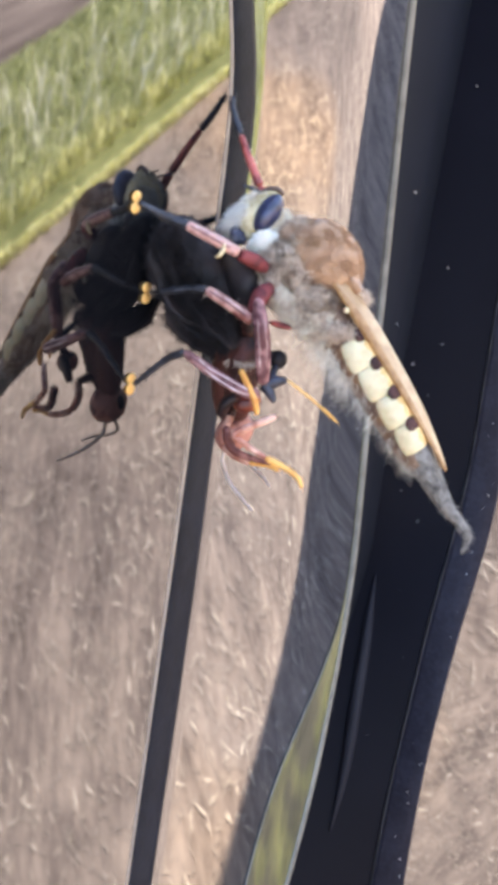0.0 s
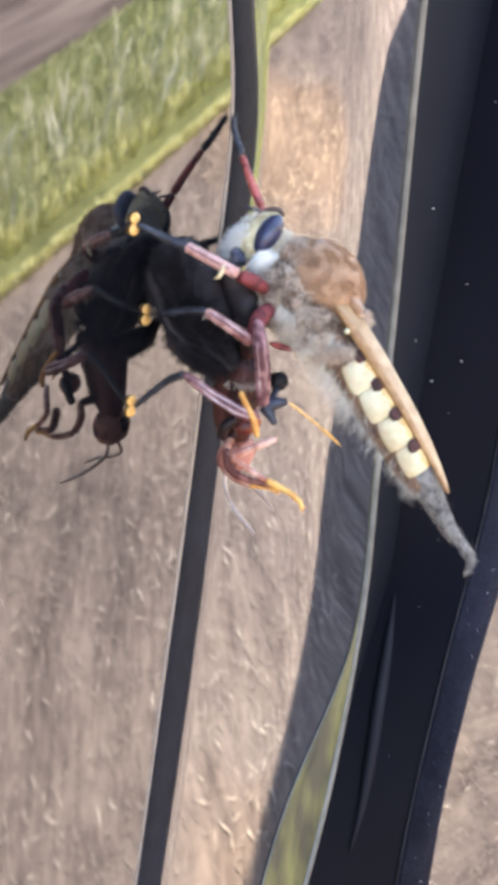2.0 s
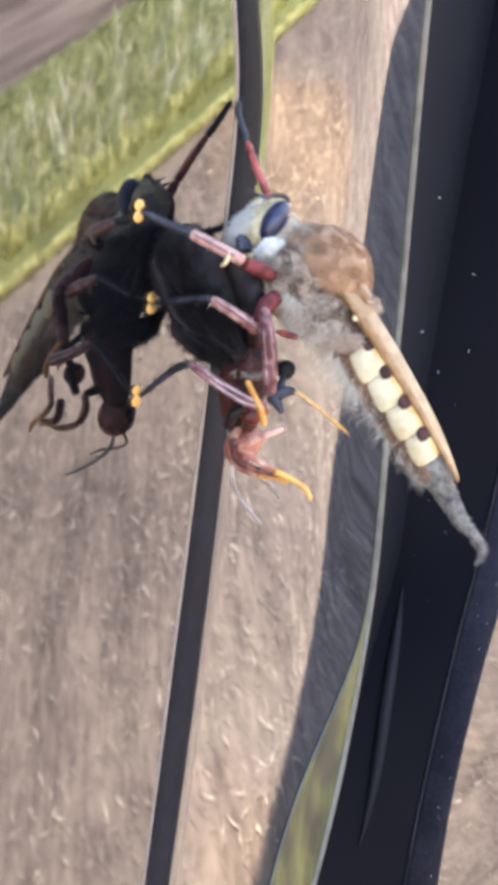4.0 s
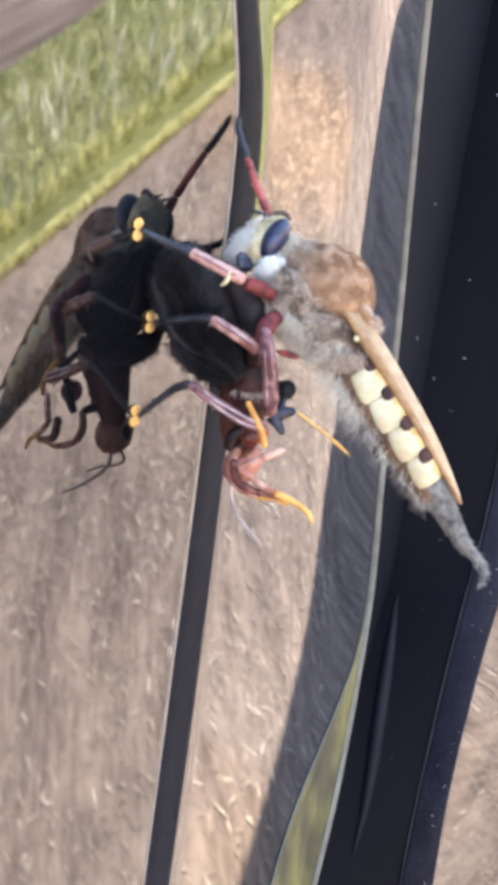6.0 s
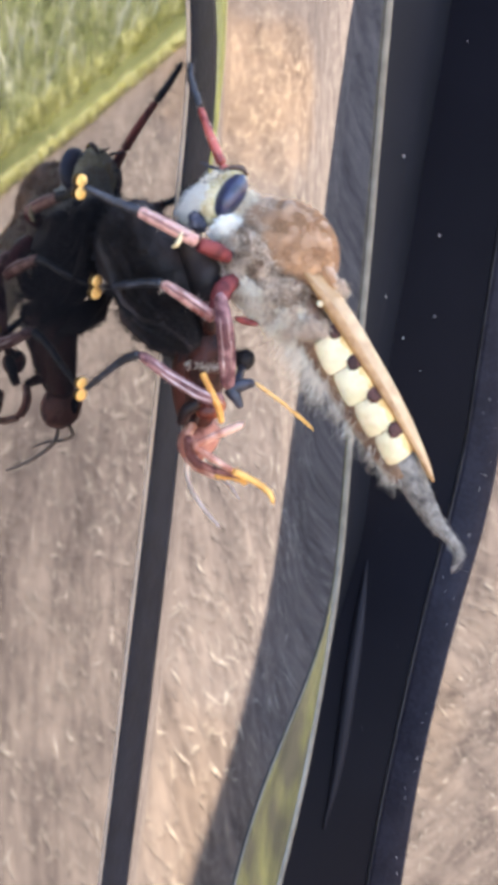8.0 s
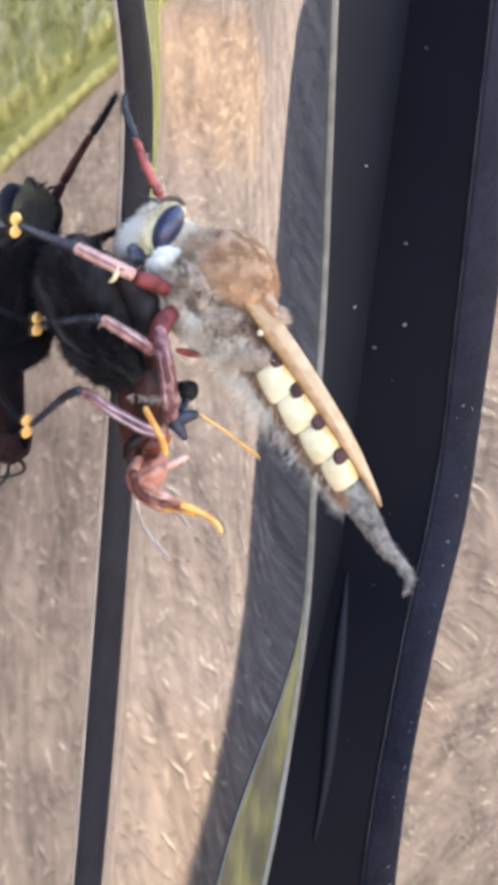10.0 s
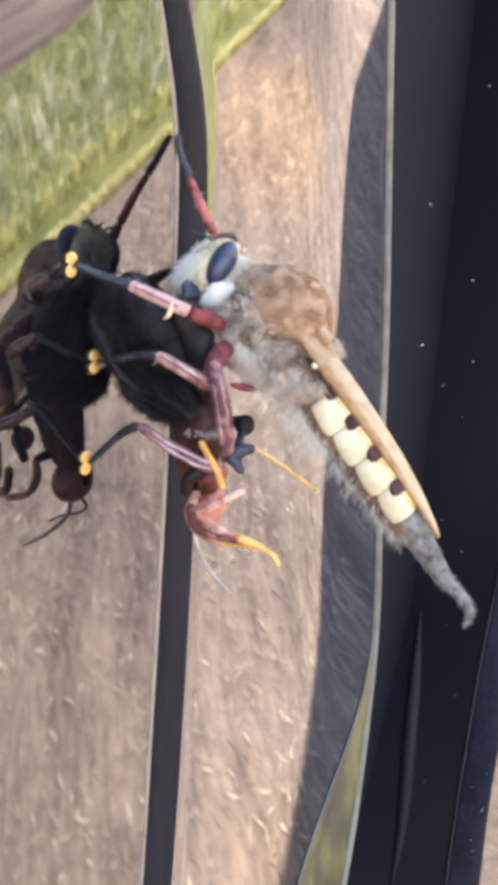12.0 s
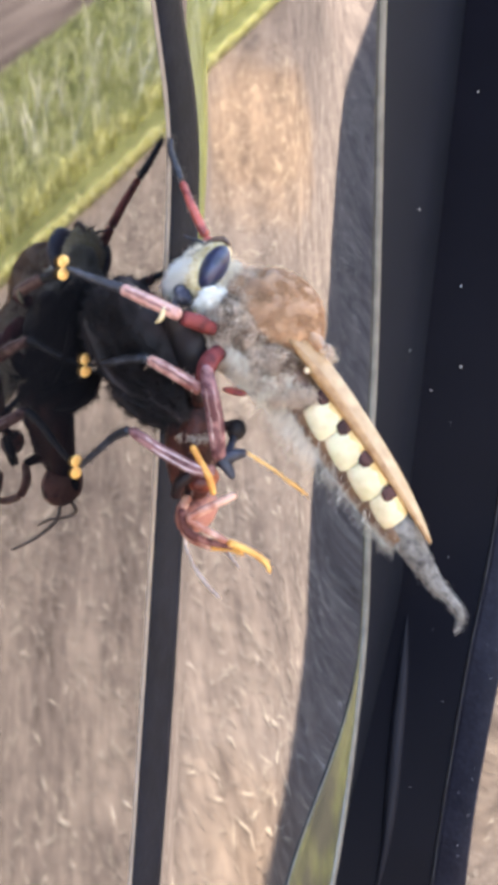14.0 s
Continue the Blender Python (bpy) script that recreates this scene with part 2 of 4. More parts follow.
# The bevel's bright reflection is put into this pale tan.
GLINT_EDGE = mat("glinting_door_edge", (0.20, 0.165, 0.135), 0.4, other=(0.27, 0.225, 0.185), scale=400, mix=0.6, spec=0.4)
SMOKY = mat("smoky_black_wing", (0.013, 0.0105, 0.0108), 0.55, other=(0.034, 0.025, 0.0245), scale=420, mix=0.7, spec=0.14, bump=0.0001, bump_scale=700)
ORANGE = mat("orange_tarsus", (0.60, 0.24, 0.04), 0.55, other=(0.84, 0.47, 0.12), scale=1500, mix=0.6, bump=0.00006, bump_scale=3000)
GREY_FEELER = mat("grey_feeler", (0.42, 0.31, 0.235), 0.6, other=(0.60, 0.48, 0.39), scale=3060)


# Mesh helpers. The car's side has its own axes: x out of the panel, y along it, z up it, in millimetres.
SIDE = Matrix.Translation((0, 0, 0.45)) @ Matrix((
    (0.98306, -0.02710, 0.18124, 0), (-0.02710, 0.95663, 0.29005, 0), (-0.18124, -0.29005, 0.93969, 0), (0, 0, 0, 1)))


def thing(name, base=(0, 0, 0)):
    ob = new(name)
    ob.empty_display_size = 0.005
    ob.matrix_world = SIDE @ Matrix.Translation(Vector(base) / 1000)
    ob["base"] = base
    return ob


def part(name, bm, material, parent, label="", smooth=True, kind=""):
    me = bpy.data.meshes.new(name)
    bm.to_mesh(me)
    bm.free()
    me.materials.append(material)
    if smooth:
        for p in me.polygons:
            p.use_smooth = True
    ob = new(name, me)
    ob.parent = parent
    return tagged(ob, label, kind=kind)


def mm(bm, base=(0, 0, 0)):
    """Millimetres about a base point to metres."""
    b = Vector(base)
    for v in bm.verts:
        v.co = (v.co - b) / 1000
    return bm


def spline(points, n):
    """A smooth row of n points through the given ones (tuples of any length)."""
    p = [np.array(q, float) for q in points]
    p = [2 * p[0] - p[1]] + p + [2 * p[-1] - p[-2]]
    out = []
    for i in range(n):
        u = i / (n - 1) * (len(p) - 3)
        k = min(int(u), len(p) - 4)
        t = u - k
        a, b, c, d = p[k:k + 4]
        out.append(0.5 * (2 * b + (c - a) * t + (2 * a - 5 * b + 4 * c - d) * t * t + (3 * b - a - 3 * c + d) * t ** 3))
    return out


def tube(bm, points, segs=10, n=None, flat=1.0, side=None, jag=0.0, ridges=0.0):
    """A tapering limb along points (x, y, z, radius), with round ends. flat squeezes it along side."""
    row = spline(points, n or 6 * len(points))
    rings = []
    prev = None
    for i, q in enumerate(row):
        c, r = Vector(q[:3]), max(q[3], 0.01)
        a = Vector(row[min(i + 1, len(row) - 1)][:3]) - Vector(row[max(i - 1, 0)][:3])
        a.normalize()
        u = prev if prev is not None else (Vector(side) if side is not None else Vector((0.31, 0.77, 0.56)))
        u = (u - a * u.dot(a)).normalized()
        prev = u
        v = a.cross(u)
        if i in (0, len(row) - 1):
            r *= 0.45
        rings.append([bm.verts.new(c + (u * math.cos(2 * math.pi * k / segs) * flat + v * math.sin(2 * math.pi * k / segs)) * r
                                   * (1 + jag * random.uniform(-1, 1) + ridges * (k % 4 // 2 - 0.5))) for k in range(segs)])
    for a, b in zip(rings, rings[1:]):
        for k in range(segs):
            bm.faces.new((a[k], a[(k + 1) % segs], b[(k + 1) % segs], b[k]))
    bm.faces.new(rings[0][::-1])
    bm.faces.new(rings[-1])
    return bm


def blob(bm, c, ax, bx, cx, sub=3, noise_amp=0.0, noise_size=1.0):
    """An ellipsoid at c with the half axes ax, bx, cx."""
    made = bmesh.ops.create_icosphere(bm, subdivisions=sub, radius=1.0)["verts"]
    c, ax, bx, cx = Vector(c), Vector(ax), Vector(bx), Vector(cx)
    for v in made:
        k = 1 + noise_amp * noise.noise(v.co * noise_size * 3 + c)
        v.co = c + (ax * v.co.x + bx * v.co.y + cx * v.co.z) * k
    return bm


def hair(bm, root, way, length, thick, bend=0.25):
    """One bristle: a bent three-sided spike."""
    root, way = Vector(root), Vector(way).normalized()
    u = way.orthogonal().normalized()
    v = way.cross(u)
    sag = (u * random.uniform(-1, 1) + v * random.uniform(-1, 1)) * bend * length
    low = [bm.verts.new(root + (u * math.cos(a) + v * math.sin(a)) * thick) for a in (0, 2.09, 4.19)]
    mid = [bm.verts.new(root + way * length * 0.55 + sag * 0.3 + (u * math.cos(a) + v * math.sin(a)) * thick * 0.7) for a in (0, 2.09, 4.19)]
    tip = bm.verts.new(root + way * length + sag)
    for k in range(3):
        j = (k + 1) % 3
        bm.faces.new((low[k], low[j], mid[j], mid[k]))
        bm.faces.new((mid[k], mid[j], tip))


def sheet(bm, rows):
    """A surface through rows of points."""
    g = [[bm.verts.new(p) for p in r] for r in rows]
    for a, b in zip(g, g[1:]):
        for k in range(len(a) - 1):
            bm.faces.new((a[k], a[k + 1], b[k + 1], b[k]))
    return g


def plate(bm, rows, thick):
    """A closed plate: the surface through rows, and its back, thick behind it along -x."""
    f = sheet(bm, rows)
    b = [[bm.verts.new(v.co - Vector((thick, 0, 0))) for v in r] for r in f]
    for p, q in zip(b, b[1:]):
        for k in range(len(p) - 1):
            bm.faces.new((q[k], q[k + 1], p[k + 1], p[k]))
    for k in range(len(f[0]) - 1):
        bm.faces.new((b[0][k], b[0][k + 1], f[0][k + 1], f[0][k]))
        bm.faces.new((f[-1][k], f[-1][k + 1], b[-1][k + 1], b[-1][k]))
    for k in range(len(f) - 1):
        bm.faces.new((f[k][0], f[k + 1][0], b[k + 1][0], b[k][0]))
        bm.faces.new((b[k][-1], b[k + 1][-1], f[k + 1][-1], f[k][-1]))
    bmesh.ops.recalc_face_normals(bm, faces=bm.faces)


# The ground: a dry lawn beside the car, a green verge, and a dirt track beyond it.
def lawn_edge(y):
    """Where the lawn meets the verge."""
    return 0.692 + 0.04 * (y - 0.9)


def verge_end(y):
    """Where the verge meets the track."""
    return 0.948 + 0.11 * (y - 0.95)


def ground_sheet(name, left, right, y0, y1, z, material, nx, ny, wave, label, category):
    bm = bmesh.new()
    g = []
    for j in range(ny + 1):
        row = []
        for i in range(nx + 1):
            y = y0 + (y1 - y0) * j / ny
            x = left(y) + (right(y) - left(y)) * i / nx
            near = max(0.0, 1 - max(0.0, math.hypot(x - 0.5, y - 0.8) - 1.5))
            row.append(bm.verts.new((x, y, z + wave * near * (noise.noise(Vector((x * 9, y * 9, z * 50))) - 0.3 + 0.5 * noise.noise(Vector((x * 31, y * 31, 2)))))))
        g.append(row)
    for a, b in zip(g, g[1:]):
        for k in range(nx):
            bm.faces.new((a[k], a[k + 1], b[k + 1], b[k]))
    me = bpy.data.meshes.new(name)
    bm.to_mesh(me)
    bm.free()
    me.materials.append(material)
    for p in me.polygons:
        p.use_smooth = True
    return tagged(new(name, me), label, category, kind="structure")


bm = bmesh.new()
R0 = 400.0
sheet(bm, [[(-R0, -R0, -0.03), (R0, -R0, -0.03)], [(-R0, R0, -0.03), (R0, R0, -0.03)]])
me = bpy.data.meshes.new("ground")
bm.to_mesh(me)
bm.free()
me.materials.append(ROAD)
tagged(new("ground", me), "dry brown open ground reaching to the horizon", "ground", kind="structure")
ground_sheet("pavement", lambda y: -4.0, lambda y: lawn_edge(y) + 0.008, -3.0, 6.0, 0.0, SOIL, 120, 200, 0.001, "sunlit dry straw-coloured lawn soil beside the car", "soil")
ground_sheet("verge", lawn_edge, verge_end, -3.0, 6.0, 0.002, TURF, 24, 200, 0.002, "dark soil under the mown grass verge", "soil")
ground_sheet("road", lambda y: verge_end(y) - 0.008, lambda y: 8.0, -3.0, 6.0, 0.0, ROAD, 60, 100, 0.003, "pale brown worn dirt track beyond the verge", "track")

def blade(bm, x, y, h, wide, lean):
    """One grass blade, bent and tapering."""
    a, b = random.uniform(0, 6.28), random.uniform(0, 6.28)
    dx, dy = math.cos(a) * lean, math.sin(a) * lean
    ux, uy = math.cos(b) * wide, math.sin(b) * wide
    p = [bm.verts.new(q) for q in ((x - ux, y - uy, -0.003), (x + ux, y + uy, -0.003), (x + dx * 0.4 + ux * 0.8, y + dy * 0.4 + uy * 0.8, h * 0.6),
                                   (x + dx * 0.4 - ux * 0.8, y + dy * 0.4 - uy * 0.8, h * 0.6), (x + dx, y + dy, h))]
    bm.faces.new(p[:4])
    bm.faces.new((p[3], p[2], p[4]))


def straw(bm, x, y, size=1.0):
    """One dead blade lying on the soil."""
    a, n, w = random.gauss(1.0, 0.7), random.uniform(0.0025, 0.0085) * size, random.uniform(0.0003, 0.0009) * size
    dx, dy, bend = math.cos(a) * n, math.sin(a) * n, random.uniform(-0.25, 0.25)
    z = 0.0007
    px, py = -dy / n * w, dx / n * w
    p = [bm.verts.new(q) for q in ((x - dx, y - dy, z), (x + px - dy * bend, y + py + dx * bend, z + 0.0004), (x + dx, y + dy, z + random.uniform(0, 0.0008)),
                                   (x - px - dy * bend, y - py + dx * bend, z + 0.0003))]
    bm.faces.new(p)


bm = bmesh.new()
for _ in range(42000):
    x, y = random.uniform(0.14, 0.76), random.uniform(0.15, 1.65)
    if x > lawn_edge(y) - 0.006:
        continue
    if noise.noise(Vector((x * 14, y * 14, 5))) < random.uniform(-0.9, 0.25):
        continue
    straw(bm, x, y, 0.62 + 0.38 * min(1.0, max(0.0, y - 0.25) / 0.4))
me = bpy.data.meshes.new("dry_grass")
bm.to_mesh(me)
bm.free()
me.materials.append(CHIP)
tagged(new("dry_grass", me), "short dead straw-coloured grass, patchy and sunlit", "dry grass", kind="stuff")


bm = bmesh.new()
for _ in range(7000):
    x, y = random.uniform(0.14, 0.66), random.uniform(0.15, 1.6)
    if noise.noise(Vector((x * 9, y * 9, 11))) > random.uniform(-0.5, 0.5):
        straw(bm, x, y, 0.85 + 0.35 * min(1.0, max(0.0, y - 0.25) / 0.4))
me = bpy.data.meshes.new("bleached_straw")
for v in bm.verts:
    v.co.z += 0.0006
bm.to_mesh(me)
bm.free()
me.materials.append(PALE_CHIP)
tagged(new("bleached_straw", me), "scattered bleached bits of straw on dry soil", "straw", kind="stuff")


def make_grass(name, amount, near, far, low, high, wide, lean, material, label, patchy=0.0):
    """Blades between two distances from the lawn's edge, as shares of the verge's width."""
    bm = bmesh.new()
    for _ in range(amount):
        y = random.uniform(0.3, 2.2)
        a, b = lawn_edge(y), verge_end(y)
        x = a + (b - a) * random.uniform(near, far)
        if patchy and noise.noise(Vector((x * 22, y * 22, 8))) < patchy * random.uniform(-0.6, 0.5):
            continue
        h = random.uniform(low, high)
        blade(bm, x, y, h, wide * random.uniform(0.6, 1.3), h * lean * random.uniform(0.2, 1.6))
    me = bpy.data.meshes.new(name)
    bm.to_mesh(me)
    bm.free()
    me.materials.append(material)
    tagged(new(name, me), label, "grass", kind="stuff")


make_grass("grass", 24000, 0.17, 0.97, 0.006, 0.015, 0.0013, 0.45, BLADE, "short sunlit yellow-green grass on the verge")
make_grass("tall_grass", 1700, 0.2, 0.72, 0.016, 0.044, 0.0021, 0.45, STRAND, "long pale seeding grass stalks on the verge", 1.0)
make_grass("edge_grass", 5200, 0.14, 0.24, 0.008, 0.02, 0.0022, 0.5, BRIGHT_BLADE, "bright yellow grass tufts along the verge's edge", 1.2)
make_grass("border_grass", 7000, 0.0, 0.035, 0.004, 0.008, 0.002, 0.8, BRIGHT_BLADE, "thin line of clipped yellow grass at the lawn's border")


# The car: a polished curved panel, a rubber seam on it, a black recess behind its edge, and the shell round them.
car = thing("car")
tagged(car, "parked car with polished reflective side panel and black trim", "car")


def bulge(y, z):
    """The panel's face, in millimetres: round along the car, slightly hollow up it."""
    return (-0.8 * y * y + 1.0 * z * z) / 1000


def along(z, knots):
    """A smooth value at height z from (z, value) knots, highest first."""
    zs = [k[0] for k in knots][::-1]
    vs = [k[1] for k in knots][::-1]
    soft = [-4, -2, 0, 2, 4]
    return float(np.mean([np.interp(z + o, zs, vs) for o in soft]))


def edge_y(z):
    """The panel's rear edge: bowed, sweeping forward low down."""
    return along(z, ((90, 21), (60, 31.5), (27, 37.3), (12, 39.9), (-4, 40.6), (-20, 39.4), (-31, 38.2), (-37, 36.2), (-46, 32.8), (-54.5, 28.3), (-60, 24.5), (-80, 9.5), (-110, -15.5)))


def trim_y(z):
    """Where the olive trim begins, inside the edge."""
    return along(z, ((-18, 39.5), (-30, 38.1), (-35, 36.7), (-38.5, 34.4), (-43, 28.2), (-47, 23.0), (-50, 20.3), (-57, 16.3), (-70, 8.5), (-110, -21.5)))


def seam_left(z):
    return along(z, ((80, -16), (40, -5.5), (23, -0.2), (18, 2.0), (14, 2.9), (5, 3.1), (-11, 2.4), (-23, 1.2), (-37, -0.8), (-49, -3.1), (-80, -10), (-100, -15)))


def roll(y, z):
    """How far the rear panel falls back: a slight turn of the whole, and a soft roll along its free edge."""
    start = along(z, ((90, 20.5), (5, 20.5), (-17, 19.6), (-40, 18.5), (-48, 20.5), (-56, 23), (-64, 27), (-110, 27)))
    u = max(0.0, min(1.0, (start - (edge_y(z) - y)) / 12))
    over = max(0.0, start - 12 - (edge_y(z) - y))
    amount = along(z, ((90, 0.13), (30, 0.126), (21, 0.123), (12, 0.12), (5, 0.1), (-17, 0.062), (-26, 0.036), (-36, 0.02), (-46, 0.01), (-55, 0.0), (-110, 0.0)))
    left = y - seam_left(z) - 4.0
    near = 0.05 * max(0.0, 1.4 - left) ** 2
    turn = along(z, ((90, 0.013), (-22, 0.013), (-36, 0.008), (-48, 0.003), (-110, 0.003)))
    return turn * (y - 5) + amount * (12 * (u ** 3 - u ** 4 / 2) + over) + near


def make_panel(name, rear, material, label):
    bm = bmesh.new()
    rows = []
    for i in range(91):
        z = 85 - 190 * i / 90
        mid = seam_left(z) + 1.7
        a, b = (mid + 0.3, edge_y(z)) if rear else (-130, mid)
        n = 110 if rear else 40
        across = [a + (b - a) * k / n for k in range(n)] + [b - 0.12, b - 0.02, b]
        rows.append([(bulge(y, z) - (roll(y, z) if rear else 0), y, z) for y in across])
    plate(bm, rows, 2.0)
    return part(name, mm(bm), material, car, label)


panel = make_panel("rear_panel", True, PAINT_REAR, "polished curved black rear panel mirroring the dry lawn")
front_panel = make_panel("door_panel", False, PAINT, "polished curved black door panel mirroring lawn and insects")


def make_lip():
    bm = bmesh.new()
    rows = []
    for i in range(121):
        z = 85 - 190 * i / 120
        ye = edge_y(z)
        rows.append([(bulge(ye, z) - roll(ye, z) + h, ye + o, z) for o, h in ((0.05, -1.5), (0.05, 0.12), (0.35, 0.3), (0.8, 0.25), (1.15, -0.05), (1.2, -1.6))])
    sheet(bm, rows)
    bmesh.ops.recalc_face_normals(bm, faces=bm.faces)
    part("edge_lip", mm(bm), LIP, panel, "thin pale worn panel edge")
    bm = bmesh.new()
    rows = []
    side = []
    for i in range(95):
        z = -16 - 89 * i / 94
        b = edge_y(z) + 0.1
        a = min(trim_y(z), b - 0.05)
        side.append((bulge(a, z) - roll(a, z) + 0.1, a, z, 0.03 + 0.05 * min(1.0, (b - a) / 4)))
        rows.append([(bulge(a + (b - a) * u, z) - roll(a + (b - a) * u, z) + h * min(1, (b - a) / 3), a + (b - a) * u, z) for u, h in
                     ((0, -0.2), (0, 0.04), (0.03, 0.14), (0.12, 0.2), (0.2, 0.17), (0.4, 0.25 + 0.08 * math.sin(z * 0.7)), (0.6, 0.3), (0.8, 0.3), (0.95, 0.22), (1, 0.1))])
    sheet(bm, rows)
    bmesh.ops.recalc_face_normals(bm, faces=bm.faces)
    part("edge_trim", mm(bm), OLIVE, panel, "glossy olive-green edge trim with painted grass glints, widening downward")
    bm = bmesh.new()
    tube(bm, side[::3], 6, 90)
    part("trim_edge", mm(bm), LIP, panel, "fine grey rim of the olive trim")


make_lip()


def make_seam():
    bm = bmesh.new()
    rows = []
    for i in range(120):
        z = 75 - 170 * i / 119
        left = seam_left(z) + along(z, ((80, 0.4), (20, 0.4), (0, 0.35), (-20, 0.42), (-100, 0.45)))
        wide = along(z, ((80, 2.7), (23, 3.1), (17, 3.5), (0, 3.55), (-30, 3.95), (-50, 3.75), (-100, 3.7)))
        rows.append([(bulge(left, z) + h, left + wide * u, z) for u, h in ((0, -0.2), (0.0, 0.03), (0.05, 0.08), (0.3, 0.14), (0.55, 0.14), (0.8, 0.1), (0.95, 0.05), (1.0, -0.2))])
    sheet(bm, rows)
    bmesh.ops.recalc_face_normals(bm, faces=bm.faces)
    bevel = bmesh.new()
    rows = []
    for i in range(120):
        z = 75 - 170 * i / 119
        y = seam_left(z) + along(z, ((80, 0.4), (20, 0.4), (0, 0.35), (-20, 0.42), (-100, 0.45)))
        wide = along(z, ((80, 0.35), (20, 0.5), (-10, 0.5), (-30, 0.42), (-60, 0.32), (-100, 0.3)))
        rows.append([(bulge(y, z) + h, y - 0.04 - wide * u, z) for u, h in ((1, -0.1), (0.95, 0.03), (0.7, 0.07), (0.3, 0.07), (0, 0.02), (0, -0.2))])
    sheet(bevel, rows)
    bmesh.ops.recalc_face_normals(bevel, faces=bevel.faces)
    part("edge_bevel", mm(bevel), GLINT_EDGE, front_panel, "thin bevel along the door panel's edge, its reflection put into pale tan")
    part("seam_strip", mm(bm), RUBBER, panel, "dark blue-grey rubber seam strip")


make_seam()


def thin_y(z):
    """The fine bead in front of the recess."""
    return along(z, ((75, 100), (-33, 96.8), (-44, 93.4), (-50, 91.2), (-57, 89.3), (-65, 87.6), (-71, 86.2), (-77, 84.9), (-90, 83.5), (-160, 80)))


def recess_mid(z):
    """The deepest line of the recess."""
    return 92 + 0.02 * z + 0.085 * max(0.0, z + 32) if z > -45 else 91 + 0.4 * (z + 45)


def make_recess():
    bm = bmesh.new()
    rows, inner = [], []
    for i in range(60):
        z = 70 - 230 * i / 59
        t = thin_y(z)
        e = edge_y(max(z, -105))
        mid = recess_mid(z)
        inner.append([(-2.8 + bulge(e, max(z, -105)), e + 1.3, z), (-14, e + 2.5, z), (-21.5, 62, z), (-22, mid - 8, z), (-22.2, mid - 1.5, z), (-23.5, mid, z)])
        rows.append([(-24.5 + 12.2 * u, mid - 1 + (t - mid + 1) * u, z) for u in [k / 11 for k in range(12)]])
    sheet(bm, inner)
    bmesh.ops.recalc_face_normals(bm, faces=bm.faces)
    part("skylit_recess", mm(bm), SKYLIT_BLACK, car, "near part of the recess, sky sheen put into its paler blue-black")
    bm = bmesh.new()
    sheet(bm, rows)
    bmesh.ops.recalc_face_normals(bm, faces=bm.faces)
    return part("recess_trim", mm(bm), GLOSS_BLACK, car, "deep black recess behind the panel edge")


recess = make_recess()


def make_bead():
    bm = bmesh.new()
    tube(bm, [(-12.0, thin_y(z), z, 0.14) for z in range(70, -161, -10)], 8, 90)
    part("bead", mm(bm), BEAD, recess, "fine dull grey bead")
    # Added ridge, paler than the recess, standing in for a dim reflected band.
    bm = bmesh.new()
    tube(bm, [(-21.1, 89.67, -47.8, 0.1), (-20.0, 87.2, -55.5, 0.75), (-19.15, 85.0, -63.2, 0.95), (-18.3, 82.9, -70.9, 0.9), (-17.9, 81.3, -77.2, 0.6), (-17.9, 79.6, -83.6, 0.15)], 8, 40)
    part("ridge", mm(bm), SHEEN_RIDGE, recess, "low paler ridge added for a dim reflection in the black recess")


make_bead()


def navy_y(z):
    """Where the grained trim meets the flare."""
    return along(z, ((75, 109), (-40, 98.4), (-47, 95.2), (-54, 92.0), (-62, 89.6), (-70, 87.4), (-77, 86.4), (-84, 86), (-100, 85.5), (-170, 84)))


def make_sill():
    bm = bmesh.new()
    rows = []
    for i in range(60):
        z = 70 - 230 * i / 59
        a, b = thin_y(z), navy_y(z)
        rows.append([(-26, a + 18, z), (-12.4, a + 0.8, z)] + [(-12 + 4 * u + 0.7 * math.sin(math.pi * u), a + (b - a) * u, z) for u in [k / 10 for k in range(11)]])
    sheet(bm, rows)
    bmesh.ops.recalc_face_normals(bm, faces=bm.faces)
    return part("grained_trim", mm(bm), GRAIN_BLACK, car, "blue-black grained plastic trim strip")


make_sill()


def make_flare():
    bm = bmesh.new()
    rows = []
    for i in range(50):
        z = 70 - 260 * i / 49
        b = navy_y(z)
        row = []
        for k in range(25):
            o = 150 * (k / 24) ** 1.3
            x = -7.9 + (0.12 + 0.004 * max(0.0, -60 - z)) * o + (0.0005 * (z + 50) ** 2 * min(1, o / 30) if z < -50 else 0)
            row.append((x, b + o, z))
        rows.append(row)
    sheet(bm, rows)
    bmesh.ops.recalc_face_normals(bm, faces=bm.faces)
    return part("wheel_arch_flare", mm(bm), PAINT, car, "polished flared bodywork beyond the black trim")


make_flare()


def hull(rows, name, label, smooth=True):
    """A closed skin through rows of world points, as a part of the car."""
    inverse = SIDE.inverted()
    bm = bmesh.new()
    g = sheet(bm, [[inverse @ Vector(p) * 1000 for p in r] for r in rows])
    bm.faces.new(g[0])
    bm.faces.new(g[-1][::-1])
    bmesh.ops.recalc_face_normals(bm, faces=bm.faces)
    return part(name, mm(bm), DARK_BODY, car, label, smooth=smooth)


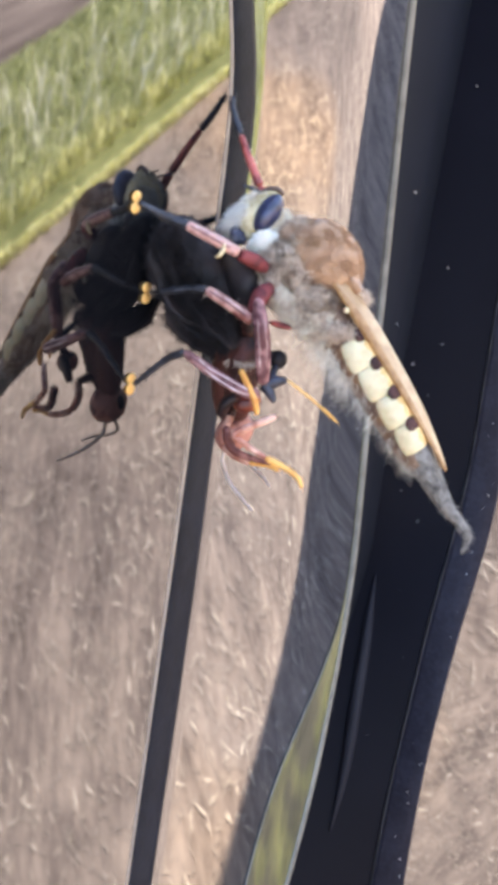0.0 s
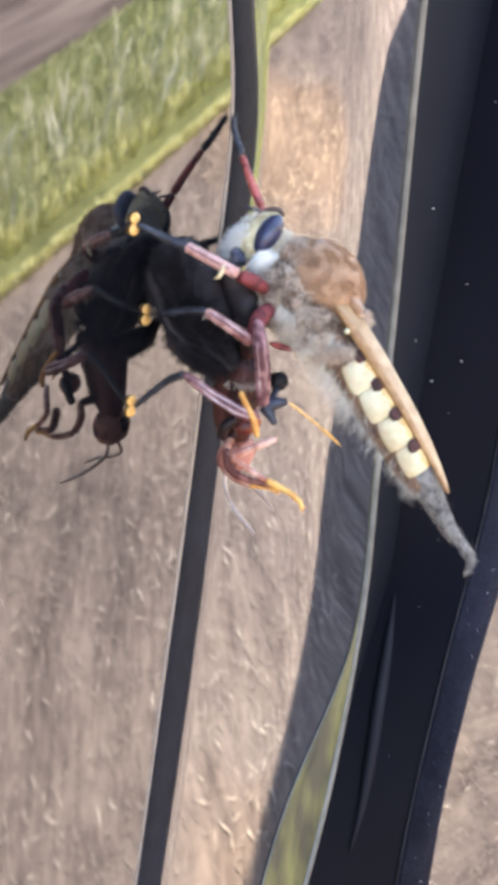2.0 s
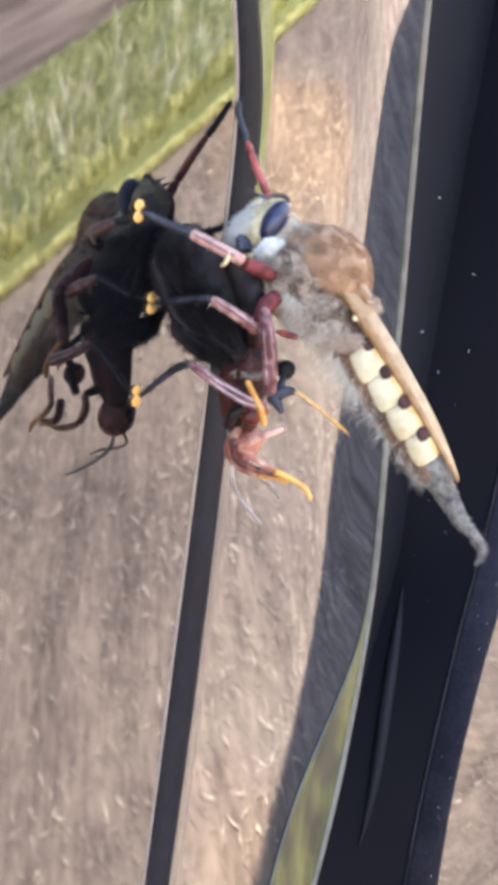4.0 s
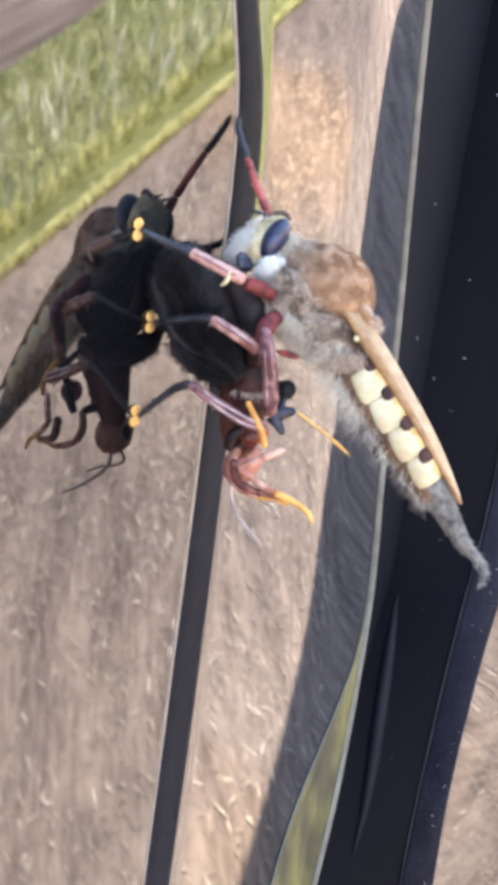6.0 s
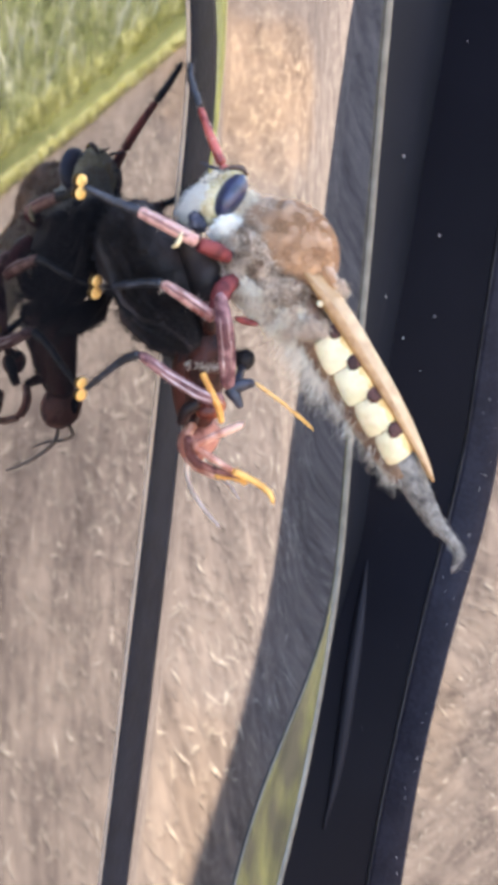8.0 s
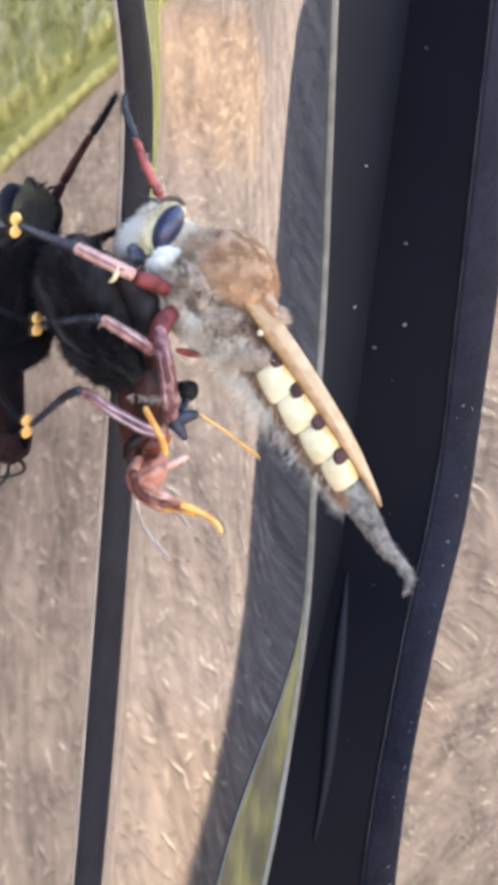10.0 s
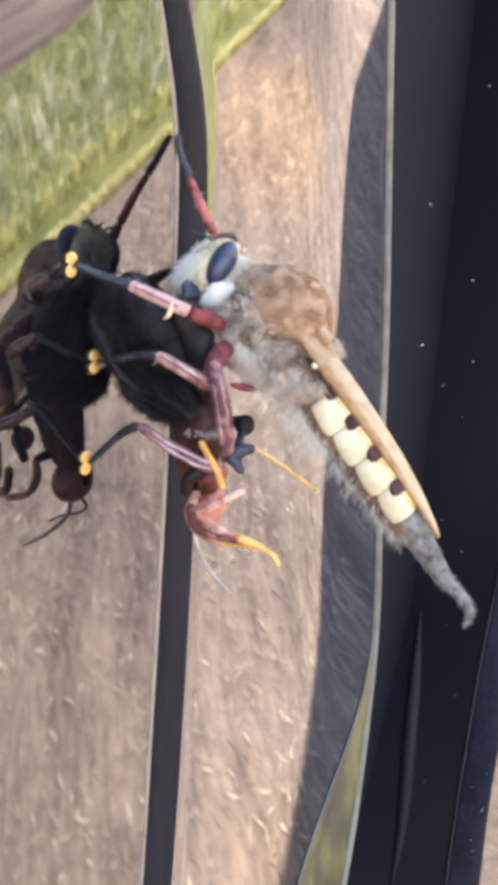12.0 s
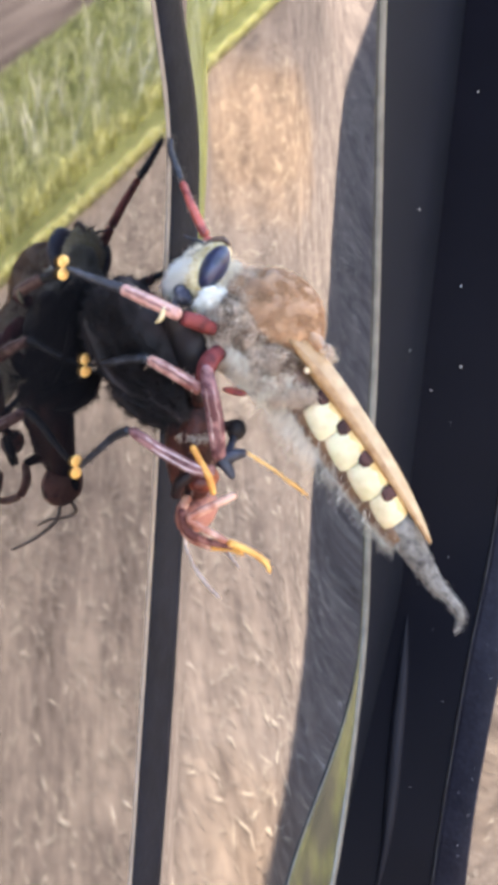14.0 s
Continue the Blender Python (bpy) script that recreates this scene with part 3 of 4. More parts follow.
def make_shell():
    """The rest of the car, plain: lower body behind the panels, shoulder and roof above them, and wheels."""
    rows = []
    for y in (-2.0, -1.9, -1.6, -0.8, 0.0, 0.8, 1.6, 2.3, 2.9, 3.05):
        e = 0.12 * max(0.0, abs(y - 0.52) / 2.53) ** 6
        rows.append([(x, y, z) for x, z in ((-0.3 - e, 0.2), (-0.13 - e, 0.24), (-0.10 - e, 0.34), (-0.10 - e, 0.5), (-0.16 - e, 0.6), (-1.68 + e, 0.6), (-1.74 + e, 0.5),
                                            (-1.74 + e, 0.34), (-1.71 + e, 0.24), (-1.55 + e, 0.2), (-0.3 - e, 0.2))])
    hull(rows, "body_shell", "dark lower car body")
    rows = []
    for y in (-2.0, -1.7, -0.9, -0.5, 0.0, 0.6, 1.2, 1.8, 2.2, 2.5, 2.8, 3.05):
        out = 0.03 - 0.1 * max(0.0, abs(y - 0.52) / 2.53) ** 6
        top = float(np.interp(y, (-2.0, -0.9, -0.5, 2.1, 2.6, 3.05), (0.82, 0.9, 1.3, 1.4, 1.15, 0.9)))
        k = (top - 0.8) / 0.6
        near = [(-0.06, y, 0.57), (-0.02, y, 0.64), (out - 0.01, y, 0.77), (out, y, 0.80), (out - 0.03, y, 0.80 + 0.06 * k), (out - 0.1, y, 0.8 + 0.15 * k), (-0.35, y, 0.8 + 0.47 * k), (-0.5, y, 0.8 + 0.58 * k)]
        far = [(-1.84 - x if x < 0.02 else -1.86, y, z) for x, _, z in near][::-1]
        rows.append(near + far + near[:1])
    hull(rows, "upper_body", "dark upper car body with its shoulder line", smooth=False)
    for x in (-0.24, -1.6):
        for y in (-1.15, 2.0):
            wheel = part("wheel", ring(x, y, 0.31, 0.2, 0.31, 0.1), TYRE, car, "black rubber tyre")
            part("rim", ring(x, y, 0.31, 0.02, 0.2, 0.08), DARK_BODY, wheel, "dull dark rim")


def ring(x, y, z, r0, r1, half):
    """A wheel or rim about the car's axle, between two radii."""
    inverse = SIDE.inverted()
    bm = bmesh.new()
    rows = []
    for i in range(33):
        a = 2 * math.pi * i / 32
        rows.append([inverse @ Vector((x + o, y + math.cos(a) * r, z + math.sin(a) * r)) * 1000 for r, o in
                     ((r0, -half * 0.7), (r1 * 0.93, -half), (r1, -half * 0.7), (r1, half * 0.7), (r1 * 0.93, half), (r0, half * 0.7), (r0, -half * 0.7))])
    sheet(bm, rows)
    bmesh.ops.remove_doubles(bm, verts=bm.verts, dist=0.01)
    bmesh.ops.recalc_face_normals(bm, faces=bm.faces)
    return mm(bm)


make_shell()

SPECKS = ((-19.17, 95.12, -2.96), (-21.98, 86.96, -11.07), (-18.17, 94.77, -13.68), (-21.54, 93.07, -17.07), (-21.93, 86.81, 7.03), (-17.26, 90.14, -49.09), (-19.61, 96.86, 22.22))
for k in range(44):
    z = random.uniform(-95, -20)
    if k < len(SPECKS):
        x, y, z = SPECKS[k]
    elif k % 5 == 0:
        u = random.uniform(0.1, 0.9)
        x, y = -24.5 + 12.2 * u, recess_mid(z) - 1 + (thin_y(z) - recess_mid(z) + 1) * u
    else:
        u = random.uniform(0.2, 0.8)
        x, y = -12 + 4 * u + 0.7 * math.sin(math.pi * u), thin_y(z) + (navy_y(z) - thin_y(z)) * u
    r = 0.13 if k < 5 else random.choice((0.05, 0.06, 0.08, 0.1))
    bm = bmesh.new()
    blob(bm, (0, 0, 0), (r * 0.6, 0, 0), (0, r * 1.5, 0), (0, 0, r), 1, 0.4)
    me = bpy.data.meshes.new("dust_speck")
    mm(bm).to_mesh(me)
    bm.free()
    me.materials.append(DUST)
    ob = new("dust_speck", me)
    ob.matrix_world = SIDE @ Matrix.Translation((x / 1000, y / 1000, z / 1000))
    tagged(ob, "tiny pale dust speck on the black trim", "dust", "dust on the trim")


# The robber fly, head up, clinging to the panel. Body axes: s from head to tail, d to its back, l to its side.
HEAD = Vector((6.33, -1.48, 5.39))
AX, SIDEWAYS, BACK = Vector((0.598, 0.222, -0.770)), Vector((0.532, -0.828, 0.175)), Vector((0.599, 0.515, 0.613))
FEET = (0.5, -4.0, 3.0)


LIFT, LEAN = Vector((0.057, -0.130, 0.034)), Vector((0.125, -0.197, 0.0145))


def S(s, d, l=0.0):
    """A point of the body, which leans: the head close to the panel, the abdomen standing off it."""
    return HEAD + AX * s + LIFT * max(0.0, s - 7.5) + LEAN * min(0.0, s - 7.5) + BACK * d + SIDEWAYS * l


fly = thing("robber_fly", FEET)
tagged(fly, "brown robber fly with cream-banded abdomen holding a wasp", "fly")


def fly_part(name, bm, material, parent=None, label="", **kw):
    return part(name, mm(bm, FEET), material, parent or fly, label, **kw)


def fur(spots, amount, length, thick, spread=0.5, bend=0.3, lift=0.7, comb=AX * 0.7, clump=0):
    """Bristles on ellipsoids: spots are (centre, half axes a b c, way, cut), rooted where they face along way."""
    bm = bmesh.new()
    for c, a, b, e, way, cut in spots:
        way = Vector(way).normalized()
        n = 0
        while n < amount:
            q = Vector((random.gauss(0, 1), random.gauss(0, 1), random.gauss(0, 1))).normalized()
            out = (Vector(a) * q.x / Vector(a).length_squared + Vector(b) * q.y / Vector(b).length_squared + Vector(e) * q.z / Vector(e).length_squared).normalized()
            if out.dot(way) < cut:
                continue
            root = Vector(c) + Vector(a) * q.x + Vector(b) * q.y + Vector(e) * q.z
            n += 1
            if clump and clump * noise.noise(root * 1.1) < random.uniform(-0.05, 0.1):
                continue
            go = out * lift + way * 0.5 + comb + Vector((random.gauss(0, 1), random.gauss(0, 1), random.gauss(0, 1))) * spread
            hair(bm, root - out * 0.05, go, length * random.uniform(0.5, 1.3), thick * random.uniform(0.7, 1.2), bend)
    return bm


def make_head():
    bm = bmesh.new()
    blob(bm, S(0.0, 0.4), AX * 1.65, BACK * 1.9, SIDEWAYS * 1.75, 4, 0.08, 2)
    blob(bm, S(-0.85, 0.0, 0.2), AX * 0.7, BACK * 1.3, SIDEWAYS * 1.0, 3, 0.05)
    blob(bm, S(-0.72, -0.8), AX * 0.62, BACK * 1.1, SIDEWAYS * 0.9, 3, 0.06)
    blob(bm, S(-0.75, 1.5), AX * 0.95, BACK * 1.25, SIDEWAYS * 1.2, 3, 0.04)
    head = fly_part("head", bm, FACE, label="pale yellowish hairy head")
    for side in (1, -1):
        bm = bmesh.new()
        long = (AX * -0.42 + BACK * 0.9).normalized()
        short = (AX * 0.9 + BACK * 0.42).normalized()
        blob(bm, S(-0.03, 0.98, 1.38 * side), long * 1.62, short * 0.86, SIDEWAYS * 1.12, 4)
        fly_part("eye", bm, EYE, head, "large oval blue-black compound eye")
        bm = bmesh.new()
        tube(bm, [(*S(-1.75, 1.4, 0.3 * side), 0.12), (*S(-2.1, 1.3, 0.4 * side), 0.1), (*S(-2.6, 0.9, 0.5 * side), 0.07), (*S(-3.1, 0.6, 0.6 * side), 0.02)], 6)
        fly_part("feeler", bm, TARSUS, head)
    bm = bmesh.new()
    tube(bm, [(*S(-1.72, 1.2, 0.5), 0.1), (*S(-1.6, 2.0, 0.7), 0.2), (*S(-1.2, 2.6, 0.7), 0.2), (*S(-0.6, 2.75, 0.6), 0.12)], 8)
    fly_part("brow", bm, AB_BROWN, head, "dark brow above the eye")
    bm = bmesh.new()
    tube(bm, [(*S(-0.6, -1.2), 0.4), (*S(0.1, -2.2), 0.32), (*S(0.8, -3.0), 0.2), (*S(1.2, -3.6), 0.07)], 8)
    blob(bm, S(0.15, -1.75, 0.85), AX * 0.7, BACK * 0.5, SIDEWAYS * 0.45, 3, 0.5, 2)
    fly_part("proboscis", bm, SLATE, head, "dark piercing mouthpart")
    c = S(-0.72, -0.85)
    fly_part("mystax", fur([(c, AX * 0.6, BACK * 1.1, SIDEWAYS * 0.9, -BACK + AX * 0.1, 0.1), (S(-0.85, -0.1, 0.2), AX * 0.72, BACK * 1.3, SIDEWAYS * 1.0, -BACK - AX * 0.5 + SIDEWAYS * 0.6, 0.15)], 800, 1.0, 0.03, 0.14, 0.12, comb=-BACK * 1.3), BEARD, head, "pale face bristles", kind="stuff")
    fly_part("brow_hair", fur([(S(-0.3, 0.4), AX * 1.7, BACK * 1.9, SIDEWAYS * 1.6, -AX + SIDEWAYS * 0.3, 0.1)], 900, 0.4, 0.022, 0.3), MYSTAX, head, kind="stuff")
    bm = bmesh.new()
    blob(bm, S(1.45, -0.35, 0.9), AX * 0.82 - BACK * 0.1, BACK * 1.12 + AX * 0.2, SIDEWAYS * 0.95, 3, 0.45, 2)
    fly_part("cheek", bm, WHITE, head, "white woolly cheek below the eye")
    fly_part("beard", fur([(S(1.45, -0.35, 0.9), AX * 0.8 - BACK * 0.1, BACK * 1.1 + AX * 0.2, SIDEWAYS * 0.95, AX * 0.9 + SIDEWAYS * 0.8 - BACK * 0.5, -0.1)], 1500, 0.42, 0.04, 0.4, 0.25), BEARD, head, "dense white beard below the eye", kind="stuff")
    fly_part("nape_hair", fur([(S(0.5, 0.7), AX * 1.3, BACK * 1.6, SIDEWAYS * 1.6, AX * 0.8 + BACK * 0.6, 0.2)], 1100, 0.7, 0.02, 0.5), MYSTAX, head, kind="stuff")


make_head()


def make_thorax():
    bm = bmesh.new()
    blob(bm, S(5.0, 2.5), AX * 3.3, BACK * 2.9, SIDEWAYS * 2.45, 4, 0.09, 1.4)
    blob(bm, S(2.4, 1.6), AX * 1.3, BACK * 1.6, SIDEWAYS * 1.6, 3, 0.05)
    th = fly_part("thorax", bm, THORAX, label="humped brown velvety thorax")
    bm = bmesh.new()
    blob(bm, S(4.7, 0.2, 0.1), AX * 3.0, BACK * 1.9, SIDEWAYS * 2.3, 4, 0.12, 2)
    blob(bm, S(7.2, 0.5, 0.1), AX * 1.6, BACK * 1.7, SIDEWAYS * 2.0, 3, 0.12, 2)
    blob(bm, S(4.3, -1.3, 0.5), AX * 2.3, BACK * 1.25, SIDEWAYS * 1.6, 3, 0.2, 2)
    fly_part("thorax_side", bm, PLEURA, th, "dusty grey hairy lower thorax")
    bm = bmesh.new()
    blob(bm, S(7.7, 3.6), AX * 1.1, BACK * 0.55, SIDEWAYS * 1.4, 3, 0.1)
    fly_part("scutellum", bm, THORAX, th)
    bm = bmesh.new()
    blob(bm, S(8.2, 3.75, 0.9), AX * 0.55, BACK * 0.34, SIDEWAYS * 0.15, 3, 0.3, 2)
    fly_part("squama", bm, PLEURA, th, "small whitish flap at the wing base")
    sides = [(S(4.8, 0.2, 0.1), AX * 3.1, BACK * 2.0, SIDEWAYS * 2.35, SIDEWAYS - BACK * 0.7, -0.1),
             (S(7.4, 0.4, 0.1), AX * 1.8, BACK * 1.8, SIDEWAYS * 2.05, SIDEWAYS - BACK * 0.6 + AX * 0.4, -0.1)]
    sides.append((S(4.3, -1.3, 0.5), AX * 2.3, BACK * 1.25, SIDEWAYS * 1.6, SIDEWAYS - BACK * 0.3, -0.1))
    fly_part("side_hair", fur(sides, 4200, 0.5, 0.03, 0.5, clump=1), GREY_HAIR, th, "pale clumps of body hair", kind="stuff")
    fly_part("dark_hair", fur(sides, 3000, 0.5, 0.034, 0.6, clump=-1), UMBER_HAIR, th, "umber body hair", kind="stuff")
    fly_part("grey_side_hair", fur(sides, 900, 0.5, 0.026, 0.6), GREY_HAIR, th, "grey body hair", kind="stuff")
    fly_part("tuft_hair", fur([(S(6.0, -0.9, 0.6), AX * 2.2, BACK * 1.1, SIDEWAYS * 1.6, -BACK + AX * 0.6 + SIDEWAYS * 0.4, 0.1)], 1700, 0.75, 0.024, 0.4), MYSTAX, th, "whitish tufts between the legs", kind="stuff")
    lumps = [(S(s + random.uniform(-0.2, 0.2), d, l), AX * r, BACK * r * 0.9, SIDEWAYS * r, SIDEWAYS - BACK * 0.3, -0.4) for s, d, l, r in
             ((5.6, -1.2, 1.5, 0.5), (6.5, -1.3, 1.5, 0.55), (7.3, -0.7, 1.7, 0.6), (8.0, -1.2, 1.3, 0.55), (8.5, -0.2, 1.7, 0.6), (9.2, -0.7, 1.4, 0.5),
              (7.0, 0.4, 2.0, 0.45), (9.6, 0.2, 1.6, 0.5), (6.2, -0.2, 2.0, 0.45), (9.9, 0.7, 1.55, 0.6), (10.3, 1.3, 1.6, 0.5), (3.0, 1.7, 1.8, 0.5), (2.6, 2.6, 1.2, 0.45), (4.0, -0.6, 2.0, 0.45))]
    bm = bmesh.new()
    for c, a, b, e, w, k in lumps:
        blob(bm, c, a * 0.6, b * 0.6, e * 0.6, 2, 0.4, 2)
    fluff = fly_part("fluff", bm, FLUFF, th, "pale fluffy lumps at the leg bases", kind="stuff")
    fly_part("fluff_hair", fur(lumps, 240, 0.6, 0.022, 0.8, 0.5), GREY_HAIR, fluff, kind="stuff")
    fly_part("hip_tuft", fur([(S(8.3, -0.3, 0.9), AX * 1.5, BACK * 1.3, SIDEWAYS * 1.2, SIDEWAYS - BACK * 0.5 + AX * 0.3, -0.1)], 2200, 0.6, 0.026, 0.5, clump=1), MYSTAX, th, "whitish tufts at the hip", kind="stuff")
    fly_part("back_hair", fur([(S(5.0, 2.5), AX * 3.3, BACK * 2.9, SIDEWAYS * 2.45, BACK + SIDEWAYS * 0.4, -0.15)], 7500, 0.3, 0.026, 0.6, 0.4, 0.4), BROWN_HAIR, th, "short brown pile on the back", kind="stuff")
    fly_part("dark_fuzz", fur([(S(5.0, 2.5), AX * 3.3, BACK * 2.9, SIDEWAYS * 2.45, SIDEWAYS - AX * 0.9 + BACK * 0.1, 0.55)], 260, 0.34, 0.024, 0.5, 0.3, 0.6, clump=1), UMBER_HAIR, th, "dark brown pile at the front of the back", kind="stuff")
    fly_part("rear_tuft", fur([(S(8.3, 3.7), AX * 0.9, BACK * 0.5, SIDEWAYS * 1.3, AX + BACK * 0.4, 0.3)], 220, 0.6, 0.018, 0.4), GREY_HAIR, th, "grey tuft at the rear of the back", kind="stuff")
    fly_part("nape_tuft", fur([(S(2.3, 1.8), AX * 1.3, BACK * 1.7, SIDEWAYS * 1.8, SIDEWAYS + BACK * 0.5, -0.1)], 1100, 0.5, 0.022, 0.6), GREY_HAIR, th, kind="stuff")


make_thorax()


def ab_mid(s):
    """The abdomen's middle line and half height and half width at s."""
    u = (s - 8.0) / 14.0
    return 1.15 - 0.15 * u, 1.5 - 0.1 * u - 0.45 * u ** 4, 1.75 - 0.25 * u - 0.5 * u ** 4


def make_abdomen():
    bm = bmesh.new()
    tube(bm, [(*S(s, ab_mid(s)[0] - 0.25), ab_mid(s)[1] * 1.0) for s in (8.0, 10.0, 12.0, 14.0, 16.0, 18.0, 20.0, 21.8)], 20)
    ab = fly_part("abdomen", bm, AB_BROWN, label="long abdomen banded cream and dark brown")
    starts = (10.9, 13.3, 15.75, 18.2)
    for i, s0 in enumerate(starts):
        s1 = (starts + (20.45,))[i + 1]
        for side in (1, -1):
            bm = bmesh.new()
            rows = []
            for j in range(9):
                u = j / 8
                s = s0 + 0.02 + (s1 - s0 - 0.04) * u
                m, hh, hw = ab_mid(s)
                puff = 0.04 + 0.2 * math.sin(math.pi * u) ** 0.6
                row = []
                for k in range(15):
                    a = radians(-44 + 104 * k / 14) - 0.25 * (u - 0.5)
                    fall = 0.0 if 0 < k < 14 and 0 < j < 8 else (-0.07 if 0 < k < 14 else -0.15)
                    row.append(S(s, m + (hh + puff + fall) * math.sin(a), side * (hw + puff + fall) * math.cos(a)))
                rows.append(row)
            sheet(bm, rows)
            bmesh.ops.recalc_face_normals(bm, faces=bm.faces)
            band = fly_part("cream_band", bm, CREAM, ab)
            bm = bmesh.new()
            rows = []
            for j in range(7):
                s = s0 + 0.12 + (s1 - s0 - 0.24) * j / 6
                m, hh, hw = ab_mid(s)
                puff = 0.09 + 0.2 * math.sin(math.pi * j / 6) ** 0.6
                lo = 20 + 6 * math.sin(j * 1.9 + i)
                rows.append([S(s, m + (hh + puff - (0.12 if k in (0, 5) else 0)) * math.sin(radians(a)), side * (hw + puff - (0.12 if k in (0, 5) else 0)) * math.cos(radians(a)))
                             for k, a in enumerate([lo + (66 - lo) * q / 5 for q in range(6)])])
            sheet(bm, rows)
            bmesh.ops.recalc_face_normals(bm, faces=bm.faces)
            fly_part("amber_margin", bm, AMBER, band, "amber upper margin of the band")
    for s0 in (11.0, 13.4, 15.9, 18.55):
        for side in (1, -1):
            m, hh, hw = ab_mid(s0)
            a = radians(30)
            out = BACK * math.sin(a) + SIDEWAYS * side * math.cos(a)
            up = BACK * math.cos(a) - SIDEWAYS * side * math.sin(a)
            bm = bmesh.new()
            blob(bm, S(s0, m + (hh + 0.13) * math.sin(a), side * (hw + 0.13) * math.cos(a)), AX * 0.58, up * 0.62, out * 0.17, 3, 0.2, 1.5)
            fly_part("dark_spot", bm, SPOT, ab, "blackish brown spot")
    bm = bmesh.new()
    blob(bm, S(8.9, 2.0, 1.78), AX * 0.24, BACK * 0.22, SIDEWAYS * 0.2, 2)
    fly_part("haltere", bm, CREAM, ab, "small yellow knob behind the wing base")
    bm = bmesh.new()
    for _ in range(520):
        s = 8.3 + 13.5 * random.random() ** 1.5
        m, hh, hw = ab_mid(s)
        a = radians(random.uniform(-125, -45))
        out = BACK * math.sin(a) + SIDEWAYS * math.cos(a)
        hair(bm, S(s, m + hh * math.sin(a), hw * math.cos(a)), out + AX * random.uniform(0, 0.9), random.uniform(0.3, 1.1) * (2.6 - 0.1 * (s - 8)), 0.012, 0.5)
    for _ in range(420):
        s = random.uniform(8.4, 13.5)
        m, hh, hw = ab_mid(s)
        a = radians(random.uniform(-130, -60))
        out = BACK * math.sin(a) + SIDEWAYS * math.cos(a)
        hair(bm, S(s, m + hh * math.sin(a), hw * math.cos(a)), out + AX * random.uniform(0.1, 1.3), random.uniform(1.0, 3.2), 0.011, 0.4)
    fly_part("belly_hair", bm, MYSTAX, ab, "fine grey belly fringe", kind="stuff")
    bm = bmesh.new()
    tail = [(20.3, 1.05, 1.2), (21.3, 1.0, 1.08), (22.6, 0.95, 0.9), (24.0, 0.85, 0.72), (25.4, 0.8, 0.52), (26.6, 1.0, 0.38), (27.3, 1.05, 0.3), (27.8, 0.85, 0.27), (28.1, 0.5, 0.22), (28.25, 0.15, 0.12)]
    tube(bm, [(*S(s, d), r) for s, d, r in tail], 14, 40, jag=0.05)
    tl = fly_part("tail", bm, GREY_TAIL, ab, "dusty grey tapering tail tip")
    bm = bmesh.new()
    for _ in range(520):
        i = random.uniform(0, len(tail) - 1.01)
        k, u = int(i), i % 1
        s, d, r = [tail[k][q] * (1 - u) + tail[k + 1][q] * u for q in range(3)]
        a = random.uniform(0, 6.28)
        out = BACK * math.sin(a) + SIDEWAYS * math.cos(a)
        hair(bm, S(s, d) + out * r * 0.9, out + AX * random.uniform(0.8, 2.6), random.uniform(0.2, 0.6), 0.016)
    fly_part("tail_hair", bm, ASH_HAIR, tl, kind="stuff")


make_abdomen()


def make_wing(side):
    """A wing folded over the back: a long thin curved blade with its thick front vein."""
    bm = bmesh.new()
    front = []
    rows = []
    n = 30
    for j in range(n + 1):
        u = j / n
        s = 6.6 + 16.1 * u
        wide = 2.8 * (0.62 + 0.38 * math.sin(math.pi * min(1, 0.12 + u * 0.62))) * (1 - 0.3 * u) * (1 if u < 0.72 else math.sqrt(max(0.0, 1 - ((u - 0.72) / 0.285) ** 2)))
        l1 = side * (1.75 - 0.75 * u)
        d1 = 2.0 + 0.55 * math.sin(math.pi * u) * 0.6 + 0.25 * (1 - u)
        row = []
        for k in range(8):
            v = k / 7
            row.append(S(s, d1 + 1.45 * (1 - 0.45 * u) * math.sin(v * 1.5) * wide / 2.5 + 0.03 * math.sin(v * 14 + u * 9), l1 - side * v * wide * 0.55))
        rows.append(row)
        front.append(row[0])
    sheet(bm, rows)
    bmesh.ops.recalc_face_normals(bm, faces=bm.faces)
    bmesh.ops.solidify(bm, geom=bm.faces[:], thickness=0.05)
    wing = fly_part("wing", bm, WING, label="folded amber-brown wing")
    bm = bmesh.new()
    tube(bm, [(*p, (0.52 - 0.4 * i / n) * min(1.0, 0.2 + i / 8)) for i, p in enumerate(front)][::3], 8)
    fly_part("vein", bm, WING_EDGE, wing, "orange-brown front vein")


make_wing(1)
make_wing(-1)


